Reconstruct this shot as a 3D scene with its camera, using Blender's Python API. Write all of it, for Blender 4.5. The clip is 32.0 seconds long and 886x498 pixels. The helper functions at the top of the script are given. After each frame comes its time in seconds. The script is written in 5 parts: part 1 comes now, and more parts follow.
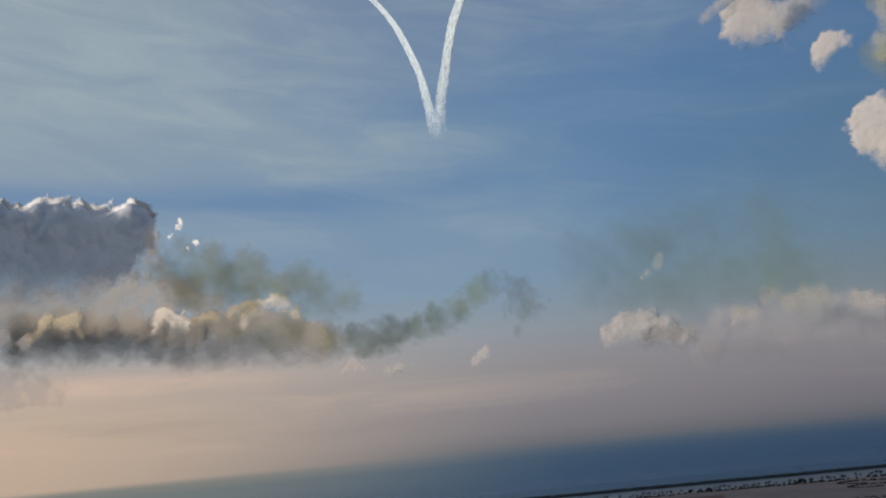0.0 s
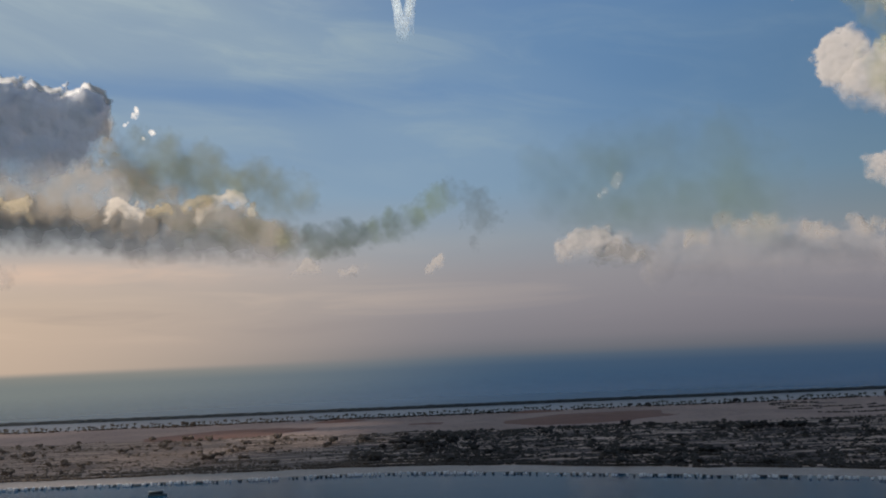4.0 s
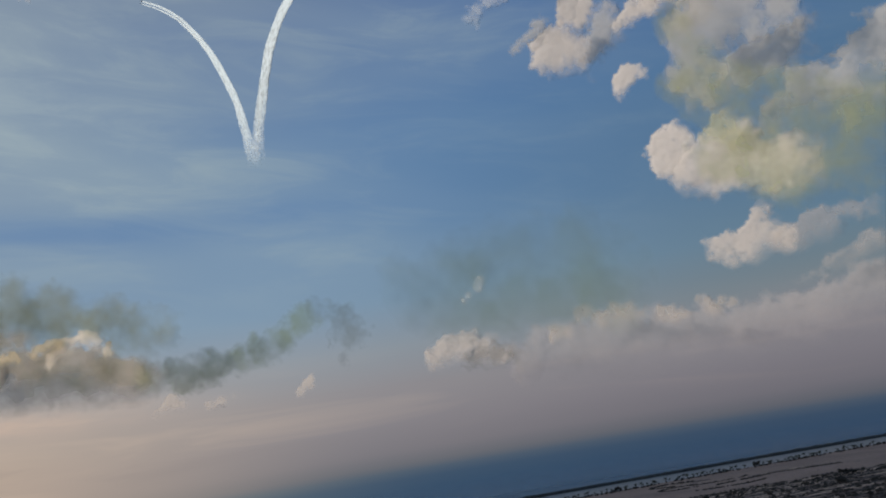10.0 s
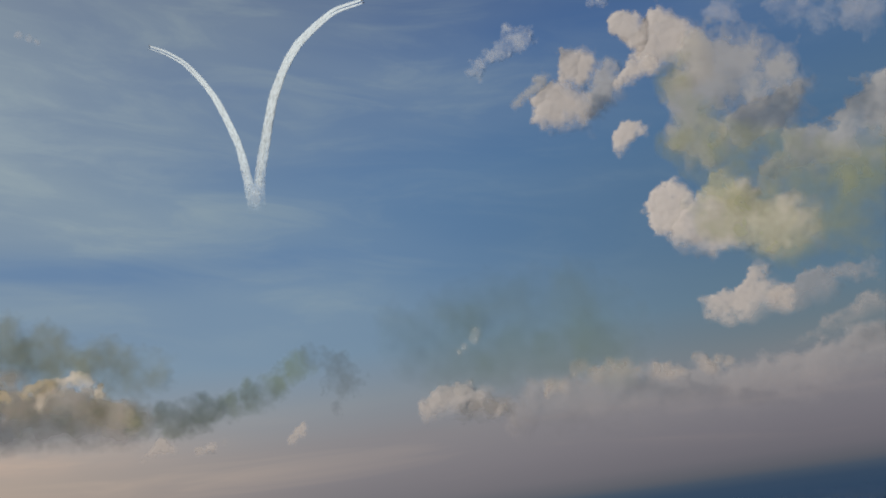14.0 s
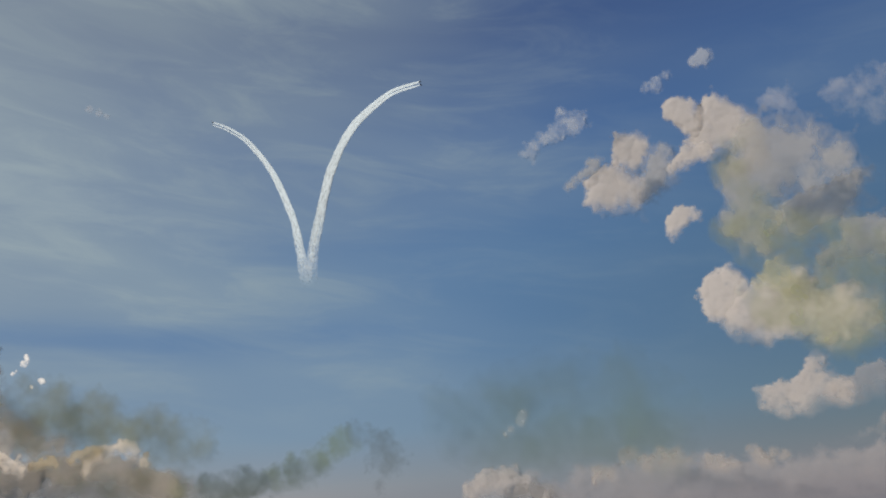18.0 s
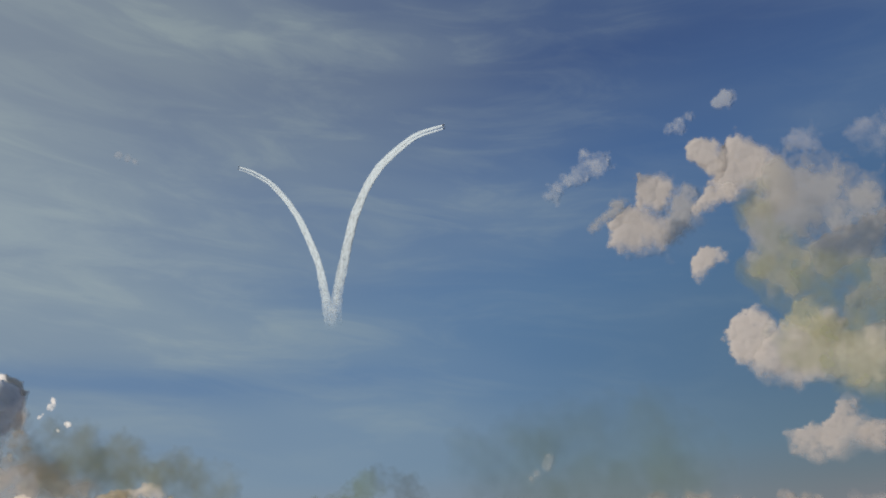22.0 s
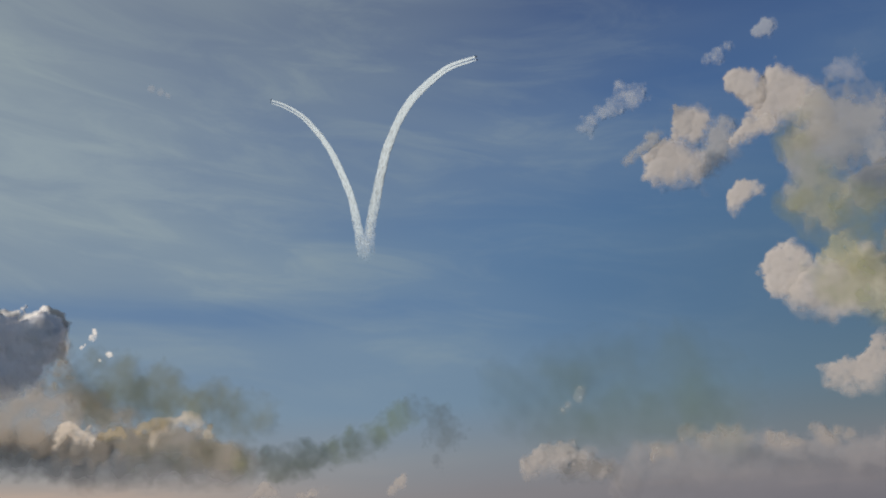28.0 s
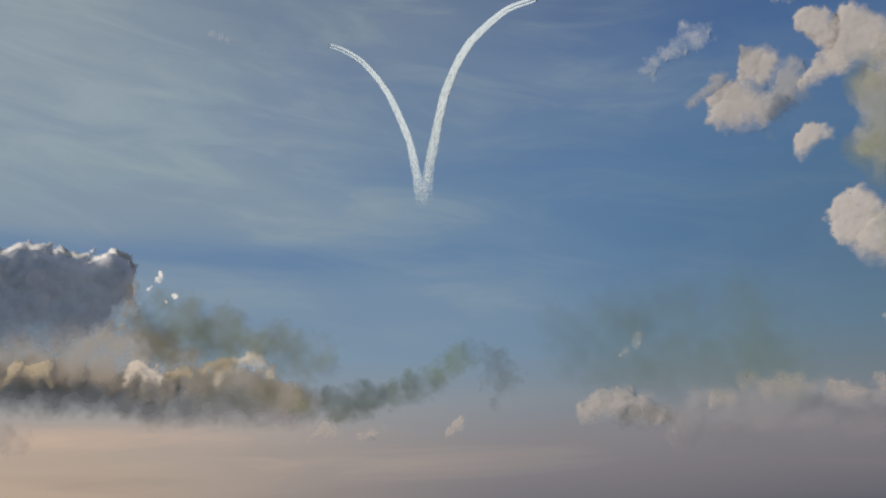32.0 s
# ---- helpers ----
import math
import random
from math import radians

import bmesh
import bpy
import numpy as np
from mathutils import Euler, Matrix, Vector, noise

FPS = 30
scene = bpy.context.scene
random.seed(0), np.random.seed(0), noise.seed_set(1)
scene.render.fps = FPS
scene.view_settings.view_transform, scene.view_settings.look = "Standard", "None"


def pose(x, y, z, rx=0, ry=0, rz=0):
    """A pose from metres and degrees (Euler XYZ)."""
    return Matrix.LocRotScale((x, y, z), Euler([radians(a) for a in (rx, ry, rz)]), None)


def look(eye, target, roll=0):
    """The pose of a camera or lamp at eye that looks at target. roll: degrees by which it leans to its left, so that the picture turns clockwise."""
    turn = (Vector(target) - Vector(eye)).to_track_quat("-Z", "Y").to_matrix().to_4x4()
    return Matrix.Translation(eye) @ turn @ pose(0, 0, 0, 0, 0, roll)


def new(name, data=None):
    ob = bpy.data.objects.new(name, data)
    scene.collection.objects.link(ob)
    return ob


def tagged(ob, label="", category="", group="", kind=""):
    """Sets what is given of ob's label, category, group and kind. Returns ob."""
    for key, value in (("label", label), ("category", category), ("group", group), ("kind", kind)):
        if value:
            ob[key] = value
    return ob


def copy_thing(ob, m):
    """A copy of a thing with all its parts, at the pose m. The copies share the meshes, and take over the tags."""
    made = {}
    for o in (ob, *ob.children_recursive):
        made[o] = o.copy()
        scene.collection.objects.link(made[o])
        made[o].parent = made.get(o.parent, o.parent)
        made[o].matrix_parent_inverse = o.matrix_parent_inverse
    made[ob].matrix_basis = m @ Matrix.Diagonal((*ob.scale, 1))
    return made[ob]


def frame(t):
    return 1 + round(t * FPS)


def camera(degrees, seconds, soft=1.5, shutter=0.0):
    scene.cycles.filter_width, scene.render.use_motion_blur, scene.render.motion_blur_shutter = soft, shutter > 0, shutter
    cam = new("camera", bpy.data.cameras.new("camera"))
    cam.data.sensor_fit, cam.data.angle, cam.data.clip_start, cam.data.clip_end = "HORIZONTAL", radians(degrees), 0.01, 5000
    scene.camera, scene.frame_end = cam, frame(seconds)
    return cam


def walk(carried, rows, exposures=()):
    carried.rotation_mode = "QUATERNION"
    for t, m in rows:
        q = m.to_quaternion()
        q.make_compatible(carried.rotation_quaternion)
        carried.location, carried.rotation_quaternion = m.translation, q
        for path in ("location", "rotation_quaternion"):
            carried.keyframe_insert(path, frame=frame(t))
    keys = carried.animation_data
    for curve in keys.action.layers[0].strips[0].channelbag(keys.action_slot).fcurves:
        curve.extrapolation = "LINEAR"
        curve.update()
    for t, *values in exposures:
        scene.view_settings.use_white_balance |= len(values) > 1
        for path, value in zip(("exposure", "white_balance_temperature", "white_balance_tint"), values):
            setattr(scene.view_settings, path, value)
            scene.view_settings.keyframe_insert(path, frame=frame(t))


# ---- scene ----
# ---------------------------------------------------------------- camera and walk
cam = camera(52.0, 32.0, soft=2.0)
scene.cycles.transparent_max_bounces = 32      # many thin layers of cloud and smoke stand behind one another
EYE = (0.0, 0.0, 100.0)          # a high balcony over a lagoon
# seconds, then the turn in degrees about x, y and z
TURNS = [
    (0, 101.95, 5.2, 1.1), (0.5, 101.21, 3.45, -0.72), (1, 101.51, 0.43, -3.68), (1.5, 102.87, -0.19, -4.19),
    (2, 104.64, 1.66, -3.95), (2.5, 107.85, 1.62, -1.53), (3, 101.74, 1.39, -1.6), (3.5, 95.8, 1.37, -1.5),
    (5.5, 96.72, 8.3, -6.97), (6, 96.97, 8.91, -8.11), (6.5, 97.15, 9.25, -8.44), (7, 97.34, 9.4, -8.63),
    (7.5, 98.28, 9.43, -8.7), (8, 107.78, 9.69, -9.79), (8.5, 109.26, 10.22, -11.13), (9, 108.9, 10.58, -11.18),
    (9.5, 108.7, 9.65, -10.34), (10, 102.31, 8.99, -9.56), (10.5, 101.99, 8.37, -8.79), (11, 110.69, 7.05, -7.32),
    (11.5, 109.12, 7.57, -9.97), (12, 106.14, 7.72, -10.62), (12.5, 105.7, 7.52, -10.53), (13, 105.43, 7.43, -10.54),
    (13.5, 105.4, 7.41, -10.31), (15.5, 105.68, 7.25, -9.55), (16, 109.22, 6.72, -9.31), (16.5, 109.9, 6.01, -8.65),
    (17, 110.2, 5.54, -8.36), (17.5, 110.44, 5.19, -8.01), (18, 110.65, 4.84, -7.61), (18.5, 110.98, 4.49, -7.39),
    (19, 111.56, 4.26, -7.05), (19.5, 112.15, 4.06, -6.78), (20, 112.4, 3.92, -6.68), (20.5, 112.81, 4.02, -6.38),
    (21, 113.18, 4.2, -6.34), (21.5, 113.38, 4.36, -6.2), (22, 113.44, 4.51, -6.1), (22.5, 113.43, 4.61, -6.05),
    (23, 113.61, 4.61, -5.99), (23.5, 113.77, 4.45, -5.86), (24, 113.9, 4.3, -5.71), (24.5, 113.94, 4.07, -5.58),
    (25, 113.88, 3.88, -5.31), (25.5, 111.8, 3.76, -5.08), (26, 110.23, 3.78, -4.71), (26.5, 110.08, 3.78, -4.55),
    (28.5, 109.09, 3.74, -3.8), (29, 108.83, 3.42, -3.14), (29.5, 108.49, 3.01, -2.57), (30, 108.11, 2.67, -1.78),
    (30.5, 107.18, 2.59, -1.45), (31, 106.25, 2.47, -1.04), (31.5, 106.08, 2.48, -0.76), (32, 106.09, 2.46, -0.76),
]
# the film camera opens up a little on the land and closes down on the bright sky
OPENING = [(0.0, 0.04), (1.0, 0.08), (2.0, 0.07), (3.0, -0.16), (3.5, 0.08), (6.0, 0.28), (7.5, 0.28), (9.0, 0.06), (11.0, 0.04), (12.0, -0.10), (13.0, -0.10), (16.0, -0.06), (24.0, -0.17), (28.0, -0.18), (32.0, -0.12)]
walk(cam, [(t, pose(*EYE, rx, ry, rz)) for t, rx, ry, rz in TURNS], OPENING)

# ---------------------------------------------------------------- world, sun
SUN_AZ, SUN_EL = 91.0, 21.0      # degrees to the left of the view's start, and up
SUN = Vector((-math.sin(radians(SUN_AZ)) * math.cos(radians(SUN_EL)),
              math.cos(radians(SUN_AZ)) * math.cos(radians(SUN_EL)), math.sin(radians(SUN_EL))))


def srgb(r, g, b):
    def lin(c):
        c /= 255.0
        return c / 12.92 if c <= 0.04045 else ((c + 0.055) / 1.055) ** 2.4
    return (lin(r), lin(g), lin(b), 1.0)


class Nodes:
    """A short way to write node trees."""

    def __init__(self, tree):
        self.tree = tree
        tree.nodes.clear()

    def put(self, value, socket):
        if isinstance(value, bpy.types.NodeSocket):
            self.tree.links.new(value, socket)
        elif value is not None:
            socket.default_value = value

    def add(self, kind, **inputs):
        node = self.tree.nodes.new(kind)
        for key, value in inputs.items():
            self.put(value, node.inputs[key.replace("_", " ")])
        return node

    def math(self, op, a, b=None, c=None, clamp=False):
        node = self.tree.nodes.new("ShaderNodeMath")
        node.operation, node.use_clamp = op, clamp
        for value, socket in zip((a, b, c), node.inputs):
            self.put(value, socket)
        return node.outputs[0]

    def span(self, value, a, b, c=0.0, d=1.0, smooth=True):
        node = self.tree.nodes.new("ShaderNodeMapRange")
        node.interpolation_type = "SMOOTHSTEP" if smooth else "LINEAR"
        for v, s in zip((value, a, b, c, d), node.inputs):
            self.put(v, s)
        return node.outputs[0]

    def mix(self, fac, a, b, blend="MIX"):
        node = self.tree.nodes.new("ShaderNodeMix")
        node.data_type, node.blend_type = "RGBA", blend
        self.put(fac, node.inputs[0])
        self.put(a, node.inputs[6])
        self.put(b, node.inputs[7])
        return node.outputs[2]

    def noise(self, vector, scale, detail=4.0, rough=0.55, warp=0.0):
        node = self.add("ShaderNodeTexNoise", Vector=vector, Scale=scale, Detail=detail, Roughness=rough, Distortion=warp)
        return node.outputs[0]

    def ramp(self, fac, stops):
        node = self.tree.nodes.new("ShaderNodeValToRGB")
        self.put(fac, node.inputs[0])
        els = node.color_ramp.elements
        while len(els) < len(stops):
            els.new(0.5)
        for el, (p, colour) in zip(els, stops):
            el.position, el.color = p, colour
        return node.outputs[0]

    def mapping(self, vector, rot=(0, 0, 0), scale=(1, 1, 1)):
        return self.add("ShaderNodeMapping", Vector=vector, Rotation=[radians(a) for a in rot], Scale=scale).outputs[0]


def make_world():
    world = bpy.data.worlds.new("evening_sky")
    world.use_nodes = True
    scene.world = world
    n = Nodes(world.node_tree)
    way = n.add("ShaderNodeTexCoord").outputs["Generated"]
    xyz = n.add("ShaderNodeSeparateXYZ", Vector=way).outputs
    z = xyz[2]
    sky = n.add("ShaderNodeTexSky")
    sky.sky_type, sky.sun_disc = "NISHITA", False
    sky.sun_elevation, sky.sun_rotation = radians(SUN_EL), radians(-SUN_AZ)
    sky.dust_density = 3.0
    # height above the horizon: a band of grey-violet haze, then clear blue
    stops = [(-3, (50, 79, 107)), (-1.5, (66, 88, 111)), (-1.05, (84, 99, 115)), (-0.7, (108, 111, 118)), (0.2, (128, 125, 130)), (1.8, (137, 133, 138)), (4.0, (145, 141, 145)), (6.5, (142, 150, 160)),
             (9.5, (122, 148, 173)), (14, (100, 134, 171)), (20, (90, 126, 167)), (27, (77, 110, 157)), (34, (63, 89, 136)), (70, (46, 70, 116))]
    grad = n.ramp(n.math("DIVIDE", n.math("ADD", z, 0.06), 1.06),
                  [((math.sin(radians(e)) + 0.06) / 1.06, srgb(*c)) for e, c in stops])
    to_sun = n.add("ShaderNodeVectorMath", )
    to_sun.operation = "DOT_PRODUCT"
    n.put(way, to_sun.inputs[0])
    to_sun.inputs[1].default_value = SUN
    near = to_sun.outputs["Value"]
    milky = n.math("MULTIPLY", n.span(near, -0.16, 0.62), n.span(z, 0.12, 0.34, 0.38, 0.7))
    grad = n.mix(milky, grad, srgb(152, 164, 170))
    warm = n.math("MULTIPLY", n.span(near, -0.12, 0.47), n.span(z, 0.16, 0.03))
    grad = n.mix(n.math("MULTIPLY", n.math("MULTIPLY", warm, 0.85), n.span(z, -0.030, -0.012, 0.0, 1.0)), grad, srgb(204, 178, 154))
    # sunlit haze over the water, painted in below the horizon
    mist = n.math("MULTIPLY", n.span(near, -0.20, 0.36, 0.0, 0.85), n.span(z, -0.012, -0.020))
    grad = n.mix(mist, grad, srgb(120, 125, 121))
    # a brighter peach layer under the cloud bases
    band = n.math("MULTIPLY", n.math("SUBTRACT", n.math("ARCSINE", z), radians(4.9)), 80.0)
    band = n.math("EXPONENT", n.math("MULTIPLY", n.math("MULTIPLY", band, band), -1.0))
    blots = n.noise(n.mapping(way, (0, 0, 0), (7, 7, 40)), 1.0, 4.0)
    band = n.math("MULTIPLY", n.math("MULTIPLY", band, n.span(near, 0.02, 0.3)), n.span(blots, 0.3, 0.65, 0.15, 0.6))
    grad = n.mix(band, grad, srgb(222, 188, 164))
    # away from the sun the lower sky is dimmer and greener
    dim = n.math("MULTIPLY", n.span(near, 0.10, -0.56), n.span(z, 0.58, 0.26))
    grad = n.mix(dim, grad, n.mix(1.0, grad, n.mix(n.span(z, 0.05, 0.14), (0.75, 0.757, 0.815, 1), (0.54, 0.61, 0.60, 1)), "MULTIPLY"))
    # thin high streaks, nearly level, falling a little to the right; a clear gap runs under them
    turn = n.math("ARCTAN2", xyz[0], xyz[1])
    lift = n.math("ADD", n.math("ARCSINE", z), n.math("MULTIPLY", turn, 0.13))
    layer = n.add("ShaderNodeCombineXYZ", X=turn, Y=lift, Z=0.0).outputs[0]
    broad = n.noise(n.mapping(layer, (0, 0, 0), (1.5, 6.0, 1)), 1.0, 3.0, 0.5, 0.15)
    fine = n.noise(n.mapping(layer, (0, 0, -3), (5.5, 25.0, 1)), 1.0, 6.0, 0.62, 0.7)
    veil = n.math("ADD", n.math("MULTIPLY", n.span(broad, 0.36, 0.68), 0.55), n.math("MULTIPLY", n.span(fine, 0.42, 0.72), n.span(broad, 0.3, 0.6, 0.1, 0.45)))
    veil = n.math("MULTIPLY", veil, n.math("MULTIPLY", n.span(z, 0.12, 0.26), n.span(near, -0.48, 0.34, 0.12, 0.62)))
    grad = n.mix(veil, grad, srgb(166, 180, 178))
    # a broad milky sheet high on the sunny side
    milk = n.math("MULTIPLY", n.math("SUBTRACT", lift, 0.37), 9.5)
    milk = n.math("EXPONENT", n.math("MULTIPLY", n.math("MULTIPLY", milk, milk), -1.0))
    milk = n.math("MULTIPLY", n.math("MULTIPLY", milk, n.span(turn, 0.06, -0.36)), n.span(fine, 0.3, 0.7, 0.12, 0.46))
    grad = n.mix(milk, grad, srgb(170, 185, 188))
    gap = n.math("MULTIPLY", n.math("SUBTRACT", n.math("ADD", n.math("ARCSINE", z), n.math("MULTIPLY", turn, 0.01)), 0.270), 50.0)
    gap = n.math("EXPONENT", n.math("MULTIPLY", n.math("MULTIPLY", gap, gap), -1.0))
    gap = n.math("MULTIPLY", gap, n.span(n.noise(n.mapping(layer, (0, 0, 0), (3, 16, 1)), 1.0, 3.0), 0.3, 0.6, 0.25, 0.6))
    grad = n.mix(n.math("MULTIPLY", gap, n.span(turn, 0.30, -0.02)), grad, srgb(80, 120, 168))
    # thin level layers in the haze over the horizon, plainest towards the sun
    low = n.noise(n.mapping(way, (0, 0, 0), (3.0, 3.0, 30)), 1.0, 4.0, 0.55, 0.6)
    layer = n.math("MULTIPLY", n.math("MULTIPLY", n.span(z, 0.13, 0.06), n.span(z, 0.005, 0.03)), n.span(near, -0.25, 0.3, 0.05, 0.30))
    grad = n.mix(n.math("MULTIPLY", n.span(low, 0.5, 0.72), layer), grad, srgb(222, 196, 174))
    grad = n.mix(n.math("MULTIPLY", n.span(low, 0.48, 0.28), layer), grad, srgb(122, 116, 120))
    a = n.add("ShaderNodeBackground", Color=grad, Strength=0.92)
    b = n.add("ShaderNodeBackground", Color=sky.outputs[0], Strength=0.008)
    total = n.add("ShaderNodeAddShader")
    n.put(a.outputs[0], total.inputs[0])
    n.put(b.outputs[0], total.inputs[1])
    n.add("ShaderNodeOutputWorld", Surface=total.outputs[0])


make_world()
sun = new("sun", bpy.data.lights.new("sun", "SUN"))
sun.data.energy, sun.data.angle, sun.data.color = 4.1, radians(0.8), (1.0, 0.89, 0.78)
sun.matrix_world = look(SUN * 4000, (0, 0, 0))


# ---------------------------------------------------------------- materials
def material(name):
    mat = bpy.data.materials.new(name)
    mat.use_nodes = True
    return mat, Nodes(mat.node_tree)


def finish(n, shader):
    n.add("ShaderNodeOutputMaterial", Surface=shader)


def vapour(name, colour, full=1.0, glow=0.4, rim=0.6, grain=0.012, ragged=0.35, detail=5.0, relief=0.3, thru=0.15, bright=0.36):
    """Cloud or smoke. Part of its sunlight is painted in: a share (glow, more at a thin rim) uses one fixed normal
    leaning to the sun, so faces turned away brighten too; the rest is a dull surface, a little of it lit from behind.
    It thins by its stored cover."""
    mat, n = material(name)
    place = n.add("ShaderNodeNewGeometry").outputs["Position"]
    cover = n.tree.nodes.new("ShaderNodeAttribute")
    cover.attribute_name = "cover"
    bulk = n.tree.nodes.new("ShaderNodeAttribute")
    bulk.attribute_name = "bulk"
    cover, bulk = cover.outputs["Fac"], bulk.outputs["Fac"]
    torn = n.noise(place, grain, detail, 0.6, 0.6)
    thick = n.math("ADD", cover, n.math("MULTIPLY", n.math("SUBTRACT", torn, 0.5), n.math("MULTIPLY", ragged, n.span(cover, 1.0, 0.2, 0.35, 1.0))))
    thick = n.math("MULTIPLY", n.span(thick, 0.0, 1.0, smooth=False), n.math("MULTIPLY", n.span(cover, 0.0, 0.15), full))
    tone = n.mix(n.span(n.noise(place, grain * 0.35, 3.0), 0.3, 0.7), colour, [c * 0.92 for c in colour[:3]] + [1])
    bumps = n.add("ShaderNodeBump", Height=n.noise(place, 0.02, 6.0, 0.62, 0.4), Strength=relief, Distance=22.0).outputs[0]
    lit = n.add("ShaderNodeBsdfDiffuse", Color=tone, Roughness=1.0, Normal=bumps).outputs[0]
    back = n.add("ShaderNodeBsdfTranslucent", Color=tone, Normal=bumps).outputs[0]
    dull = n.add("ShaderNodeMixShader", Fac=thru)
    n.put(lit, dull.inputs[1])
    n.put(back, dull.inputs[2])
    # painted sunlight: one fixed normal towards sun and viewer side, on every face
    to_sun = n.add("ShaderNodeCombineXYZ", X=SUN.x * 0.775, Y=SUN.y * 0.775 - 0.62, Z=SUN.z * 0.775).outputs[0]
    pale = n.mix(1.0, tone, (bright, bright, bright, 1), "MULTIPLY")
    sun_fill = n.add("ShaderNodeBsdfDiffuse", Color=pale, Roughness=0.0, Normal=to_sun).outputs[0]
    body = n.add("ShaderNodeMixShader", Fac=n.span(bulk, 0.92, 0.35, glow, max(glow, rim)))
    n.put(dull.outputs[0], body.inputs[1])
    n.put(sun_fill, body.inputs[2])
    out = n.add("ShaderNodeMixShader", Fac=thick)
    n.put(n.add("ShaderNodeBsdfTransparent").outputs[0], out.inputs[1])
    n.put(body.outputs[0], out.inputs[2])
    finish(n, out.outputs[0])
    return mat


def rough(name, colours, scale, bump=0.0, gloss=0.85, detail=6.0):
    """An uneven, dull natural surface between two or three colours, in two sizes of grain."""
    mat, n = material(name)
    place = n.add("ShaderNodeNewGeometry").outputs["Position"]
    a = n.noise(place, scale, detail, 0.6, 0.5)
    b = n.noise(place, scale * 11, 4.0)
    c = n.mix(n.span(a, 0.35, 0.65), colours[0], colours[1])
    if len(colours) > 2:
        c = n.mix(n.span(b, 0.52, 0.72), c, colours[2])
    c = n.mix(n.span(b, 0.2, 0.8), c, [v * 0.8 for v in colours[0][:3]] + [1], "MIX") if len(colours) < 3 else c
    shade = n.add("ShaderNodeBsdfPrincipled", Base_Color=c, Roughness=gloss)
    if bump:
        n.put(n.add("ShaderNodeBump", Height=b, Strength=bump, Distance=1.0).outputs[0], shade.inputs["Normal"])
    finish(n, shade.outputs[0])
    return mat


def tracked(name, dark, darker, pale):
    """Dry ground under scrub, crossed by long pale tracks and bare patches."""
    mat, n = material(name)
    place = n.add("ShaderNodeNewGeometry").outputs["Position"]
    a = n.noise(place, 0.05, 6.0, 0.6, 0.5)
    line = n.noise(n.mapping(place, (0, 0, 6), (0.012, 0.10, 1)), 1.0, 4.0, 0.6, 0.6)
    c = n.mix(n.span(a, 0.35, 0.65), dark, darker)
    c = n.mix(n.math("MULTIPLY", n.span(line, 0.50, 0.57), n.span(a, 0.3, 0.5, 0.3, 1.0)), c, pale)
    # mixed unevenly to a paler sand colour towards one end of the island
    east = n.add("ShaderNodeSeparateXYZ", Vector=place).outputs[0]
    bare = n.math("ADD", n.math("MULTIPLY", east, -0.0016), n.math("MULTIPLY", n.noise(place, 0.012, 3.0), 0.6))
    c = n.mix(n.span(bare, 0.2, 0.8, 0.0, 0.6), c, srgb(140, 118, 104))
    finish(n, n.add("ShaderNodeBsdfPrincipled", Base_Color=c, Roughness=0.9).outputs[0])
    return mat


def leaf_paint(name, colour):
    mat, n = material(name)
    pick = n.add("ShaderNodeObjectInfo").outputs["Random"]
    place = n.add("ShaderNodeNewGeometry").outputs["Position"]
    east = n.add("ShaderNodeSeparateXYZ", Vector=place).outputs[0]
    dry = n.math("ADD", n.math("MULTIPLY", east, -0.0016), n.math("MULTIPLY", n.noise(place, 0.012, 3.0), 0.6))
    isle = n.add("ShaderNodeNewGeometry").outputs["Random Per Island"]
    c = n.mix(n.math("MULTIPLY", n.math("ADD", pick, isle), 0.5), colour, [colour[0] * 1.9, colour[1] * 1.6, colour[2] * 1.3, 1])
    # the leaves turn a paler brown towards one end of the island
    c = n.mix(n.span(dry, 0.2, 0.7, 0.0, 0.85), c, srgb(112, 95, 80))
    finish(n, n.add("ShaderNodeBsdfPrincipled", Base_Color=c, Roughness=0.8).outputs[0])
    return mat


def paint(name, colour, gloss=0.5, metal=0.0):
    mat, n = material(name)
    place = n.add("ShaderNodeTexCoord").outputs["Object"]
    c = n.mix(n.span(n.noise(place, 1.3, 5.0), 0.4, 0.75), colour, [v * 0.72 for v in colour[:3]] + [1])
    finish(n, n.add("ShaderNodeBsdfPrincipled", Base_Color=c, Roughness=gloss, Metallic=metal).outputs[0])
    return mat


